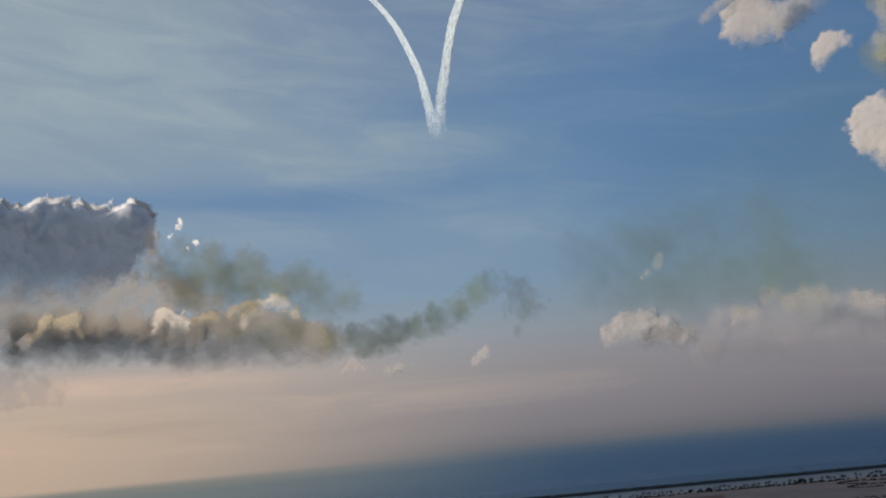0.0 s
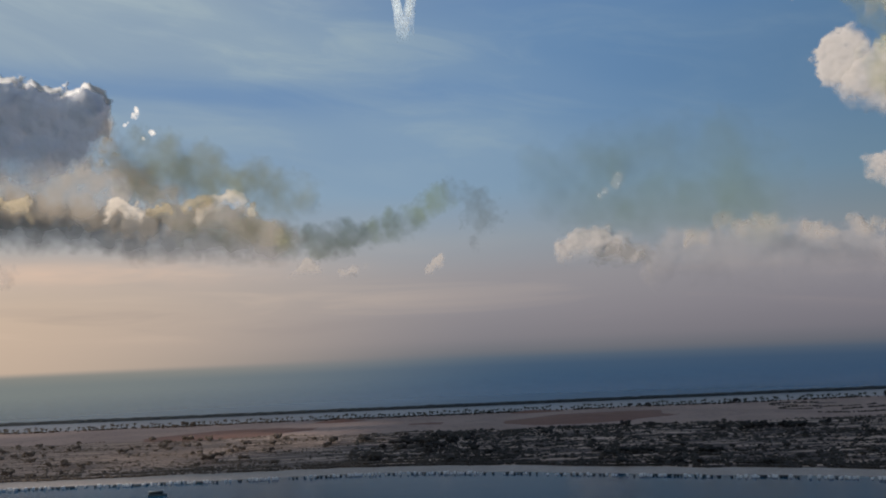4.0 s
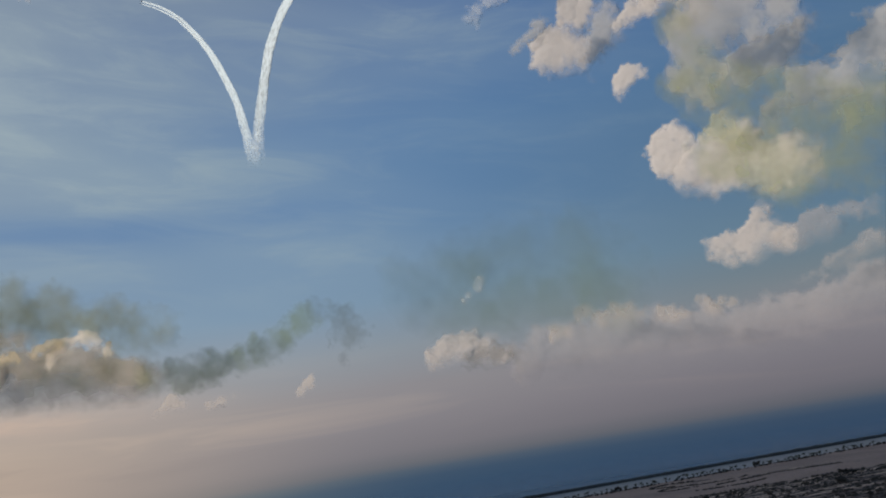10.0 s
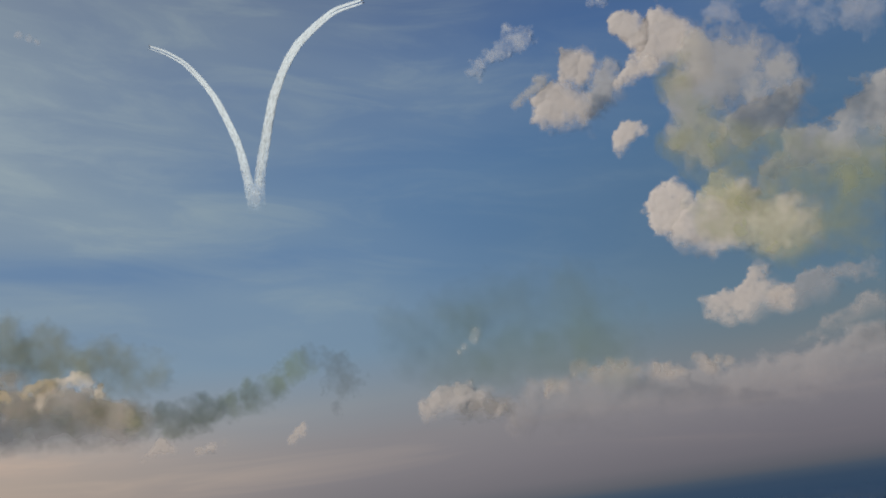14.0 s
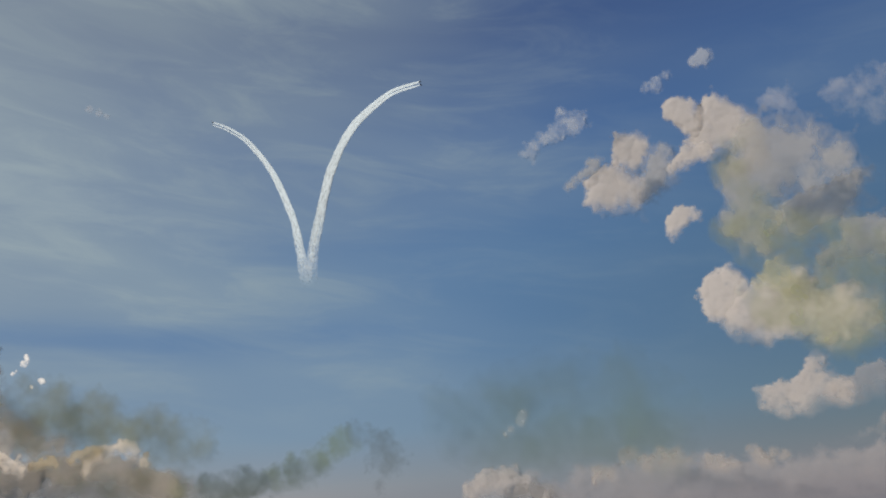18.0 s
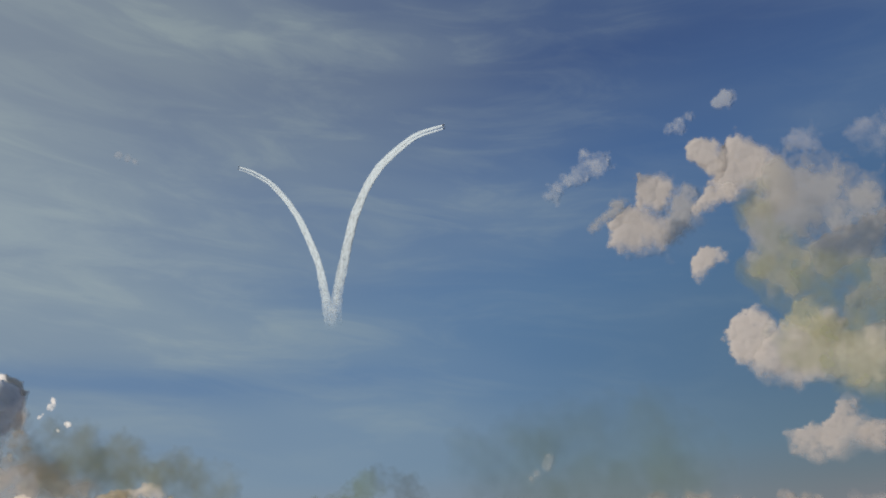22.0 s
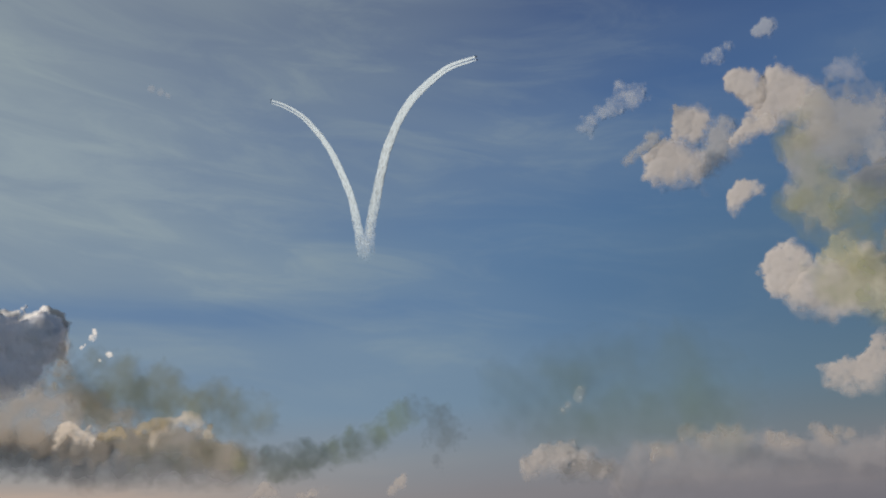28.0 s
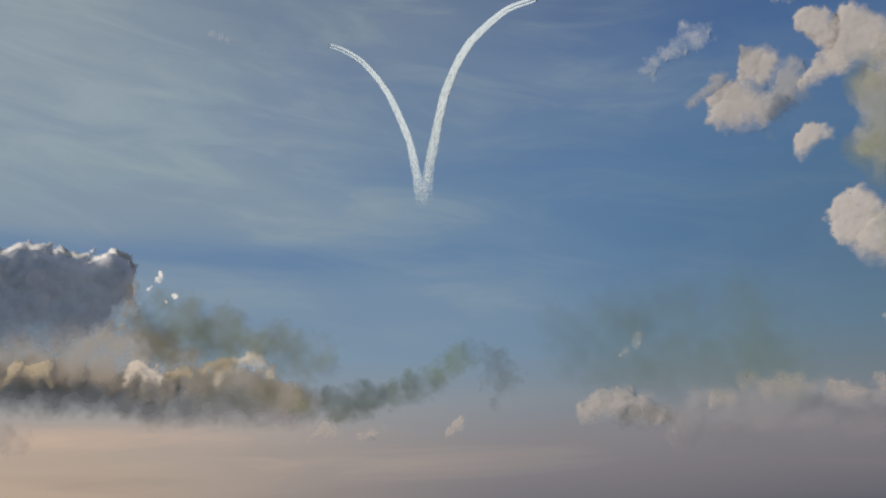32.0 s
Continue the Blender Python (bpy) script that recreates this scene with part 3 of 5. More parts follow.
def mound(cx, cy, rx, ry, high, seed, mat, label, skew=0.0):
    """A low wide heap of earth."""
    verts, faces = [], []
    na, nr = 48, 7
    for k in range(nr + 1):
        f = k / nr
        for i in range(na):
            a = 2 * math.pi * i / na
            w = 1 + 0.22 * noise.noise((math.cos(a) * 1.6, math.sin(a) * 1.6, seed))
            x, y = cx + rx * f * w * math.cos(a) + skew * ry * f * math.sin(a), cy + ry * f * w * math.sin(a)
            z = 1.0 + high * (1 - f * f) * (0.8 + 0.4 * noise.noise((x / 20, y / 20, seed))) + (1 - f) * 0.9 - 0.6 * f
            verts.append((x, y, z))
    for k in range(nr):
        for i in range(na):
            b = (i + 1) % na
            faces.append((k * na + i, (k + 1) * na + i, (k + 1) * na + b, k * na + b))
    return tagged(new("soil_mound", mesh_of("soil_mound", verts, faces, mat)), label, "soil mound", "earth heaps on the sand flat")


mound(222, 1125, 125, 98, 4.2, 1, M_SOIL, "wide low mound of red-brown soil on the sand", 0.5)
mound(-218, 1108, 120, 78, 3.2, 2, M_SOIL, "long low spread of red-brown soil", 0.6)
mound(20, 1130, 44, 30, 2.4, 3, M_SOIL, "small brown soil mound near the palms")
mound(-95, 1226, 44, 18, 3.6, 4, M_SOIL, "dark low soil heap beside the palms")
mound(168, 1250, 46, 18, 3.4, 5, M_SOIL, "dark low soil heap beside the palms")
mound(620, 1120, 120, 30, 1.6, 6, M_SCRUB_GROUND, "churned grey earth on the sand flat", 0.3)
mound(520, 1190, 60, 16, 1.6, 7, M_SCRUB_GROUND, "churned grey earth on the sand flat", 0.3)


def blocks():
    rng = np.random.default_rng(12)
    bm = bmesh.new()
    bmesh.ops.create_cube(bm, size=1)
    for v in bm.verts:
        v.co += Vector(rng.normal(0, 0.09, 3))
    bmesh.ops.bevel(bm, geom=list(bm.edges), offset=0.12, segments=1)
    kinds = []
    for mat in (M_BLOCK, M_ROCK):
        me = bpy.data.meshes.new("shore_block")
        bm.to_mesh(me)
        me.materials.append(mat)
        kinds.append(me)
    bm.free()
    x = -330.0
    while x < 430:
        dark = rng.random() < 0.36
        ob = new("shore_rock" if dark else "shore_block", kinds[1 if dark else 0])
        w = rng.uniform(0.8, 1.9) * (1 if rng.random() < 0.9 else 1.8)
        ob.scale = (w, rng.uniform(1.2, 2.2), rng.uniform(1.4, 2.4) if dark else rng.uniform(1.4, 3.8))
        ob.location = (x, shore_y(x) - 0.8 + rng.normal(0, 0.5), 0.35)
        ob.rotation_euler = (0, 0, rng.uniform(-0.4, 0.4))
        if dark:
            tagged(ob, "dark wet rock at the water's edge", "rock", "dark rocks along the lagoon shore")
        else:
            tagged(ob, "pale limestone block at the water's edge", "stone block", "pale blocks along the lagoon shore")
        x += w + abs(rng.normal(0, 1.0)) * (1 if noise.noise((x / 40, 5.0, 0)) > -0.1 else 3.0)


blocks()


# ---------------------------------------------------------------- plants
def clump(bm, rng, centre, size, squash=0.75, fine=1):
    made = bmesh.ops.create_icosphere(bm, subdivisions=fine, radius=1.0)["verts"]
    for v in made:
        k = size * (1 + rng.normal(0, 0.17))
        v.co = Vector((v.co.x * k, v.co.y * k, v.co.z * k * squash)) + Vector(centre)


def tree_thing(seed, high, spread, label):
    rng = np.random.default_rng(seed)
    base = new("tree")
    bm = bmesh.new()
    bmesh.ops.create_cone(bm, segments=7, radius1=0.22, radius2=0.10, depth=high * 0.6, matrix=Matrix.Translation((0, 0, high * 0.3)))
    for k in range(4):
        a = k * 1.6 + rng.uniform(0, 0.6)
        m = Matrix.Translation((math.cos(a) * spread * 0.22, math.sin(a) * spread * 0.22, high * 0.55)) @ Euler((-0.7 * math.sin(a), 0.7 * math.cos(a), 0)).to_matrix().to_4x4()
        bmesh.ops.create_cone(bm, segments=5, radius1=0.10, radius2=0.03, depth=high * 0.4, matrix=m)
    part("trunk", bm, M_BARK, base, "forked grey-brown trunk")
    bm = bmesh.new()
    for _ in range(15):
        a, r = rng.uniform(0, 6.28), spread * 0.5 * math.sqrt(rng.random())
        z = high * (0.45 + 0.5 * rng.random() * (1 - 0.5 * r / spread))
        clump(bm, rng, (math.cos(a) * r, math.sin(a) * r, z), spread * rng.uniform(0.13, 0.26))
    part("crown", bm, M_TREE, base, "uneven dark green crown", False)
    return tagged(base, label, "tree", "trees of the island scrub")


def palm_thing(seed, high, label):
    rng = np.random.default_rng(seed)
    base = new("palm_tree")
    bm = bmesh.new()
    bmesh.ops.create_cone(bm, segments=7, radius1=0.28, radius2=0.18, depth=high, matrix=Matrix.Translation((0, 0, high / 2)))
    part("trunk", bm, M_BARK, base, "slim straight trunk")
    bm = bmesh.new()
    for k in range(16):
        a, up = k * 2.4, rng.uniform(-0.2, 1.0)
        size, prev = rng.uniform(2.4, 3.4), None
        for i in range(5):
            f = i / 4
            x, z = size * f, high + up * size * f - 1.3 * f * f
            w = 0.55 * math.sin(math.pi * (0.15 + 0.8 * f))
            c, s = math.cos(a), math.sin(a)
            here = [bm.verts.new((c * x - s * q, s * x + c * q, z - abs(q) * 0.4)) for q in (-w, 0, w)]
            if prev:
                bm.faces.new((prev[0], prev[1], here[1], here[0]))
                bm.faces.new((prev[1], prev[2], here[2], here[1]))
            prev = here
    clump(bm, rng, (0, 0, high - 0.1), 1.35, 0.8)
    part("crown", bm, M_PALM, base, "drooping dark green fronds", False)
    return tagged(base, label, "palm tree", "palms along the far shore")


def scatter_trees():
    rng = np.random.default_rng(21)
    kinds = [tree_thing(31, 5.0, 6.0, "round dark green tree in dry scrub"), tree_thing(32, 6.5, 8.0, "broad dark green tree in dry scrub"),
             tree_thing(33, 4.0, 4.5, "small dark green tree in dry scrub")]
    palms = [palm_thing(41, 4.2, "date palm beside the far channel"), palm_thing(42, 5.2, "tall date palm beside the far channel")]
    spots = [(-120, 800), (10, 870), (60, 905)]
    for k, ob in enumerate(kinds):
        ob.location = (*spots[k], 1.4)
    for k, ob in enumerate(palms):
        ob.location = (-300 + 40 * k, 1278, 0.9)
    # the scrub belt, thicker in drifts
    count = 0
    while count < 270:
        x = rng.uniform(-760, 900)
        lo, hi = scrub_lo(x), scrub_hi(x)
        y = lo + 4 + (hi - lo - 8) * rng.random() ** 1.05
        if abs(x) > y * 0.78 or noise.noise((x / 75, y / 34, 5.0)) < rng.uniform(-0.15, 0.2):
            continue
        ob = kinds[int(rng.integers(0, 3))]
        s = rng.uniform(0.6, 1.25)
        made = copy_thing(ob, pose(x, y, 1.2, 0, 0, rng.uniform(0, 360)))
        made.scale = (s, s, s * rng.uniform(0.85, 1.1))
        count += 1
    # a dense grove
    for k in range(30):
        x, y = (rng.normal(6, 16), rng.normal(916, 9)) if k % 2 else (rng.normal(352, 18), rng.normal(926, 9))
        made = copy_thing(kinds[1], pose(x, y, 1.2, 0, 0, rng.uniform(0, 360)))
        made.scale = (1.05, 1.05, rng.uniform(0.9, 1.2))
    # palms and trees along the far channel
    x = -820.0
    while x < 1060:
        kind = palms[int(rng.integers(0, 2))] if noise.noise((x / 70, 3.0, 1.0)) > -0.3 else kinds[int(rng.integers(0, 3))]
        y = sand_hi(x) + rng.normal(-12, 6)
        s = rng.uniform(0.85, 1.25)
        made = copy_thing(kind, pose(x, y, 0.7, 0, 0, rng.uniform(0, 360)))
        made.scale = (s, s, s)
        x += rng.uniform(3.0, 8.0) if noise.noise((x / 45, 8.0, 1.0)) > -0.25 else rng.uniform(9, 17)


def scatter_shrubs():
    rng = np.random.default_rng(51)
    bm = bmesh.new()
    bmesh.ops.create_icosphere(bm, subdivisions=1, radius=1.0)
    base = np.array([v.co for v in bm.verts])
    tris = np.array([[v.index for v in f.verts] for f in bm.faces])
    bm.free()
    verts, faces, made = [], [], 0

    def one(x, y, w, h):
        nonlocal made
        v = base * (1 + rng.normal(0, 0.16, (len(base), 1))) * (w, w, h) + (x, y, 1.4 + h * 0.4)
        verts.append(v)
        faces.append(tris + made * len(base))
        made += 1

    while made < 26000:
        x = rng.uniform(-800, 950)
        lo, hi = scrub_lo(x), scrub_hi(x)
        y = lo + 2 + (hi - lo) * rng.random()
        drift = noise.noise((x / 75, y / 34, 5.0)) + 0.45 * noise.noise((x / 20, y / 10, 1.0))
        if abs(x) > y * 0.8 or drift < rng.uniform(-0.45, 0.08) - (0.15 if x > 0 else 0):
            continue
        if noise.noise((x / 70 + y / 300, y / 7, 9.0)) > 0.07 and rng.random() < 0.95:
            continue
        s = rng.uniform(0.6, 1.5) * (1.0 if rng.random() < 0.85 else 1.7)
        s *= 0.65 if x < -60 else 1.0
        one(x, y, s * rng.uniform(0.9, 1.6), s * rng.uniform(0.6, 1.0))
    for row, off in ((0, 3), (1, 22)):
        x = -620.0
        while x < 640:
            one(x, scrub_lo(x) + off + rng.normal(0, 1.0), rng.uniform(1.2, 2.3), rng.uniform(0.8, 1.5))
            x += rng.uniform(0.6, 1.5) if noise.noise((x / 30, row, 2.0)) > -0.2 else rng.uniform(4, 9)
    x = -850.0
    while x < 1080:
        one(x, sand_hi(x) - 12 + rng.normal(0, 5), rng.uniform(1.2, 3.0), rng.uniform(0.8, 1.8))
        x += rng.uniform(0.8, 4.0) if noise.noise((x / 45, 8.0, 1.0)) > -0.25 else rng.uniform(5, 14)
    # hedges round the old plots on the sand flat
    for cx, cy, rx, ry, a0, a1 in ((505, 1192, 34, 24, 0.4, 4.4), (488, 1130, 30, 20, 1.0, 5.2), (545, 1150, 40, 22, 3.4, 6.2), (600, 1075, 90, 30, 0.3, 2.9), (520, 1062, 46, 16, 3.2, 6.0)):
        a = a0
        while a < a1:
            if noise.noise((a * 3, cx, 0)) > -0.35:
                one(cx + rx * math.cos(a) + rng.normal(0, 0.8), cy + ry * math.sin(a) + rng.normal(0, 0.8), rng.uniform(1.2, 2.4), rng.uniform(0.9, 1.8))
            a += 1.6 / rx
    me = mesh_of("shrubs", np.concatenate(verts).tolist(), np.concatenate(faces).tolist(), M_SHRUB, False)
    tagged(new("shrubs", me), "low dark olive shrubs scattered over dry ground", "shrubs", kind="stuff")


scatter_trees()
scatter_shrubs()


# ---------------------------------------------------------------- boat on the lagoon
def box(bm, size, at, bevel=0.05):
    made = bmesh.ops.create_cube(bm, size=1.0)["verts"]
    bmesh.ops.scale(bm, vec=size, verts=made)
    bmesh.ops.translate(bm, vec=at, verts=made)
    if bevel:
        bmesh.ops.bevel(bm, geom=list({e for v in made for e in v.link_edges}), offset=bevel, segments=2)


def boat(m):
    base = new("tour_boat")
    bm = bmesh.new()
    rings = []
    for x, half, low in ((-6.4, 1.7, 0.0), (-3, 1.95, -0.4), (1, 2.0, -0.5), (4, 1.6, -0.4), (6.0, 0.8, -0.1), (7.0, 0.06, 0.5)):
        rings.append([bm.verts.new((x, y, z)) for y, z in ((-half, 1.15), (-half * 0.9, 0.2), (0, low - 0.3), (half * 0.9, 0.2), (half, 1.15))])
    for a, b in zip(rings, rings[1:]):
        for k in range(4):
            bm.faces.new((a[k], b[k], b[k + 1], a[k + 1]))
        bm.faces.new((a[4], b[4], b[0], a[0]))
    bm.faces.new(rings[0])
    part("hull", bm, M_HULL, base, "pale painted hull", False)
    bm = bmesh.new()
    box(bm, (9.6, 3.3, 1.9), (-0.8, 0, 2.05), 0.15)
    cabin = part("cabin", bm, M_CABIN, base, "dark low cabin")
    for side in (-1, 1):
        for k in range(6):
            bm = bmesh.new()
            box(bm, (1.2, 0.06, 0.9), (-4.6 + k * 1.5, side * 1.66, 2.3), 0.02)
            part("window", bm, M_GLASS, cabin)
    bm = bmesh.new()
    box(bm, (10.4, 3.7, 0.22), (-0.9, 0, 3.1), 0.08)
    part("roof", bm, M_HULL, base, "flat grey roof")
    base.matrix_world = m
    return tagged(base, "low tour boat with dark cabin on calm water", "boat")


boat(pose(-184, 668, 0.2, 0, 0, 8))


# ---------------------------------------------------------------- clouds
CL = "cumulus over the sea"
SM = "drifting air-show smoke"
# the large cumulus group, lit from the side
cloud = heap("cumulus_cloud", (-26, 24), 4350, "large cream-white cumulus with torn edges, lit from the side", CL)
for k, (lobes, mat, label, away) in enumerate((
        ([(-21.4, 22.6, 1.62), (-20.6, 23.4, 1.2), (-22.6, 23.1, 1.33), (-20.2, 22.6, 0.99), (-22.6, 22, 1.12)], M_CLOUD, "rounded sunlit billow", 4350),
        ([(-18.9, 23.6, 0.49), (-18.4, 23.4, 0.39), (-19.6, 23.9, 0.56), (-20.3, 24.4, 0.7), (-20.9, 24.8, 0.56)], M_CLOUD_THIN, "frayed end in small torn puffs", 4420),
        ([(-22.4, 25.2, 0.91), (-23.6, 25.3, 1.04), (-22.2, 25.9, 0.42), (-24.1, 24.8, 0.9), (-22.6, 24.3, 0.98)], M_CLOUD, "upper sunlit billow", 4240),
        ([(-24.2, 22.8, 1.19), (-24.7, 23.9, 1.04), (-25.4, 22.9, 0.83), (-23.3, 21.9, 1.05), (-25, 24.5, 0.83)], M_CLOUD_GREY, "thin bridge of cloud", 4480),
        ([(-26.3, 26.8, 0.89), (-27.1, 26.4, 1.09), (-25.7, 26.7, 0.45), (-27.4, 25.7, 1.02)], M_CLOUD, "sunlit head of the tall billow", 4160),
        ([(-29, 26.6, 1.01), (-29.5, 25.5, 1.35), (-28.4, 25.4, 1.22), (-29.6, 24.4, 1.35), (-28.7, 24.3, 1.36), (-27.7, 24.7, 1.03), (-30.3, 25.1, 1.14)], M_CLOUD, "tall sunlit billow", 4080),
        ([(-26.6, 23.9, 0.83), (-25.5, 23.4, 0.59), (-27.6, 24, 0.89), (-26, 23.6, 0.62)], M_CLOUD, "hanging arm of the billow", 4010),
        ([(-30.7, 24.1, 1.35), (-30.9, 22.9, 1.41), (-29.9, 22.7, 1.36), (-31.6, 24, 1)], M_CLOUD_THIN, "fading lee side of the billow", 3940))):
    vapour_body("billow", lobes, mat, label, seed=203 + k, away=away, parent=cloud, step=0.055, crisp=0.3 if mat is M_CLOUD else 0.7, lee=1.2,
                fray=0.42, side=(0.8, 0.45), deep=0.42, ragged=0.6)
vapour_body("veil", [(-31.3, 23.7, 1.68), (-32.2, 24, 1), (-32.9, 22.8, 1.83), (-30, 21.9, 1.86), (-31.4, 21.5, 1.68), (-33.6, 21.6, 1.49), (-35.1, 21.6, 1.47),
    (-29.9, 20.2, 1.36), (-28.9, 19.4, 1.3), (-29.7, 18.4, 1.19), (-31, 19.5, 1.01)],
    M_CLOUD_GREY, "thin grey veil between billows", fray=0, seed=34, away=3780, parent=cloud, crisp=0.8, lee=1.4, ragged=0.9, deep=0.15)
cloud = heap("cumulus_cloud", (-36, 17), 4280, "cream cumulus stained yellow-green by drifting smoke", CL)
vapour_body("billow", [(-33, 19.6, 1.16), (-34.5, 19.7, 1.15), (-36, 19.9, 0.97), (-37.1, 20.2, 0.71), (-37.8, 20.4, 0.41), (-33.8, 18.7, 1.49), (-35.2, 18.6, 1.47),
    (-32, 18.8, 1.34), (-32.7, 17.6, 1.67), (-36.3, 18.9, 1.29)],
    M_CLOUD_THIN, "thin grey-cream billow", seed=39, away=3900, parent=cloud, crisp=0.35, lee=1.3, side=(0.6, 0.8))
vapour_body("billow", [(-42.7, 19.8, 1.27), (-41.2, 19.2, 1.17), (-39.9, 18.4, 1.31), (-38.7, 17.8, 1.33), (-41.3, 17.6, 1.84), (-37.8, 17, 1.53), (-36.8, 16, 1.93),
    (-39.5, 16.1, 2.19), (-35.3, 16.8, 1.63), (-34.5, 15.3, 2.29), (-37, 14.5, 1.92), (-44.3, 18.8, 1.78), (-43.8, 15.9, 2.52)],
    M_CLOUD_THIN, "greyer billow trailing away", slant=0.1, seed=36, away=3800, parent=cloud, crisp=0.3, lee=1.2, side=(0.6, 0.8))
vapour_body("billow", [(-28.8, 14, 1.7), (-30.4, 13.2, 1.75), (-32.4, 13.1, 1.82), (-29.6, 14.9, 1.36), (-27.7, 13.9, 1.44), (-34.5, 13.1, 1.79), (-31.4, 14.7, 1.41), (-33.1, 12, 1.38), (-35.3, 12, 1.48)],
    M_CLOUD, "low broad sunlit billow", seed=7, away=3960, parent=cloud, crisp=0.4, lee=1.2, fray=0.4, deep=0.42)
vapour_body("billow", [(-26.8, 16, 1.04), (-26, 15.7, 0.8), (-27.7, 16.5, 0.69), (-26.9, 14.9, 1.38), (-28.1, 15.3, 1.23), (-27.7, 15.7, 1.03)],
    M_CLOUD, "rounded sunlit end of the low billow", seed=8, away=4140, parent=cloud, step=0.055, crisp=0.3, lee=1.2, fray=0.4, deep=0.42)
vapour_body("lump", [(-30.1, 16.3, 0.61), (-31.1, 16.4, 0.74), (-32, 16, 0.6), (-29.3, 15.6, 0.68), (-31.2, 15.3, 0.81), (-30.8, 14.6, 0.54), (-30.2, 15.6, 0.68)],
    M_LEMON, "lemon-yellow stained lump", seed=54, away=3850, parent=cloud, crisp=0.3, lee=0.9, step=0.05)
vapour_body("coloured_smoke", [(-30, 20.5, 1.53), (-28.9, 19.4, 1.37), (-30.5, 18.6, 1.69), (-32.3, 17.3, 2), (-34, 16.1, 2.14), (-36.7, 15.6, 2.09), (-38.2, 14.1, 2.05),
    (-30.8, 14.5, 2.35), (-33.5, 13.1, 2.46), (-36.3, 12.6, 2.24), (-29.2, 22.9, 1.36), (-40.4, 15.1, 2)],
    M_YELLOW, "thin yellow-green smoke drifting across a cumulus", "smoke", SM, fray=0, slant=0.3, seed=5, away=3560, step=0.12, crisp=1.1, lee=1.3, deep=0.15, knit=0.5)
vapour_body("cumulus_cloud", [(-25.2, 20.2, 0.94), (-26.2, 20.3, 0.69), (-24.8, 19.5, 0.63), (-26.8, 20.5, 0.41)], M_CLOUD, "small round white cloud puff", group=CL, seed=6, away=4050, step=0.05, lee=1.0, fray=0.4)
vapour_body("cloud_scrap", [(-28.6, 29.6, 0.53), (-28.1, 29.5, 0.4), (-28.9, 29.8, 0.33)], M_WISP, "tiny white cloud scrap in clear blue", group=CL, fray=0, seed=7, step=0.045, crisp=0.4, lee=1.2)
vapour_body("cloud_scrap", [(-25.3, 28.7, 0.48), (-26, 29.1, 0.31), (-24.6, 28.6, 0.34)], M_WISP, "tiny torn white cloud scrap", group=CL, fray=0, seed=8, step=0.045, crisp=0.6, lee=1.2, knit=0.6)
vapour_body("cloud_scrap", [(-16.4, 26.2, 0.53), (-15.8, 25.9, 0.46), (-17.2, 26.6, 0.56), (-18.1, 27, 0.7), (-19.4, 27.3, 0.77), (-18.6, 27.7, 0.63)], M_WISP, "thin slanting white cloud wisp", group=CL, fray=0, seed=9, step=0.045, crisp=0.8, lee=1.3, ragged=1.2, knit=0.9)
cloud = heap("cumulus_cloud", (-39, 25), 4300, "torn grey-white cloud thinning into blue", CL)
for k, lobes in enumerate(([(-36.4, 25.5, 1.03), (-38, 25.7, 0.95), (-38.1, 24.2, 0.76), (-39.3, 25.5, 0.94)],
        [(-32.9, 26, 0.79), (-32, 26.1, 0.6)], [(-41.3, 24.1, 1.38), (-43, 24.1, 1.2), (-40.1, 23.8, 1.09)])):
    vapour_body("shred", lobes, M_SHREDS, "thin torn shred", fray=0, seed=90 + k, away=4300, crisp=0.8, lee=1.3, ragged=1.2, deep=0.15, knit=0.7, parent=cloud)
cloud = heap("cumulus_cloud", (-31, 9), 4400, "horn-shaped cream cumulus above the cloud bank", CL)
vapour_body("billow", [(-27.7, 9.4, 0.3), (-28.1, 8.9, 0.79), (-28.8, 9.1, 0.91), (-29, 8.5, 0.91), (-30, 9.2, 0.77), (-30.6, 9.8, 0.7), (-31.1, 10.4, 0.62),
    (-31.5, 10.9, 0.52), (-31.8, 11.3, 0.4), (-30.3, 8.6, 1.22), (-31.7, 9.1, 1.1), (-32.4, 8.6, 1.1)],
    M_DOME, "curved horn lit along one side", fray=0.25, seed=11, away=4650, step=0.05, parent=cloud, lee=1.3, billow=0.14, melt=(1.3, 3.2, 0.25))
vapour_body("billow", [(-31.9, 8.6, 0.9), (-32.9, 8.9, 0.8), (-33.8, 9.3, 0.75), (-34.7, 9.6, 0.62), (-35.7, 9.7, 0.54), (-32.8, 8.4, 1.19), (-34.7, 8.6, 1.07), (-36.3, 9.4, 0.72),
    (-37.4, 9.4, 0.89)],
    M_LAVENDER, "thin trailing end", fray=0.2, slant=0.2, seed=95, away=4900, step=0.055, parent=cloud, crisp=0.3, lee=1.3, billow=0.14, melt=(0.9, 2.6, 0.2), side=(0.5, 0.9))
vapour_body("cloud_bank", [(-31.7, 6, 0.48), (-32.9, 5.9, 0.78), (-34.2, 6.2, 0.77), (-35.2, 6.7, 0.91), (-36.3, 6.8, 1.2), (-37.3, 7, 1.33)],
    M_LAVENDER, "pale grey cloud top rising from haze", group=CL, slant=0.25, seed=96, away=4200, step=0.06, crisp=0.5, lee=1.3, billow=0.14, melt=(0.4, 1.8, 0.05), side=(0.5, 0.9))
cloud = heap("cloud_bank", (-12, 4), 4500, "pinkish-grey heap cloud sinking into haze", CL)
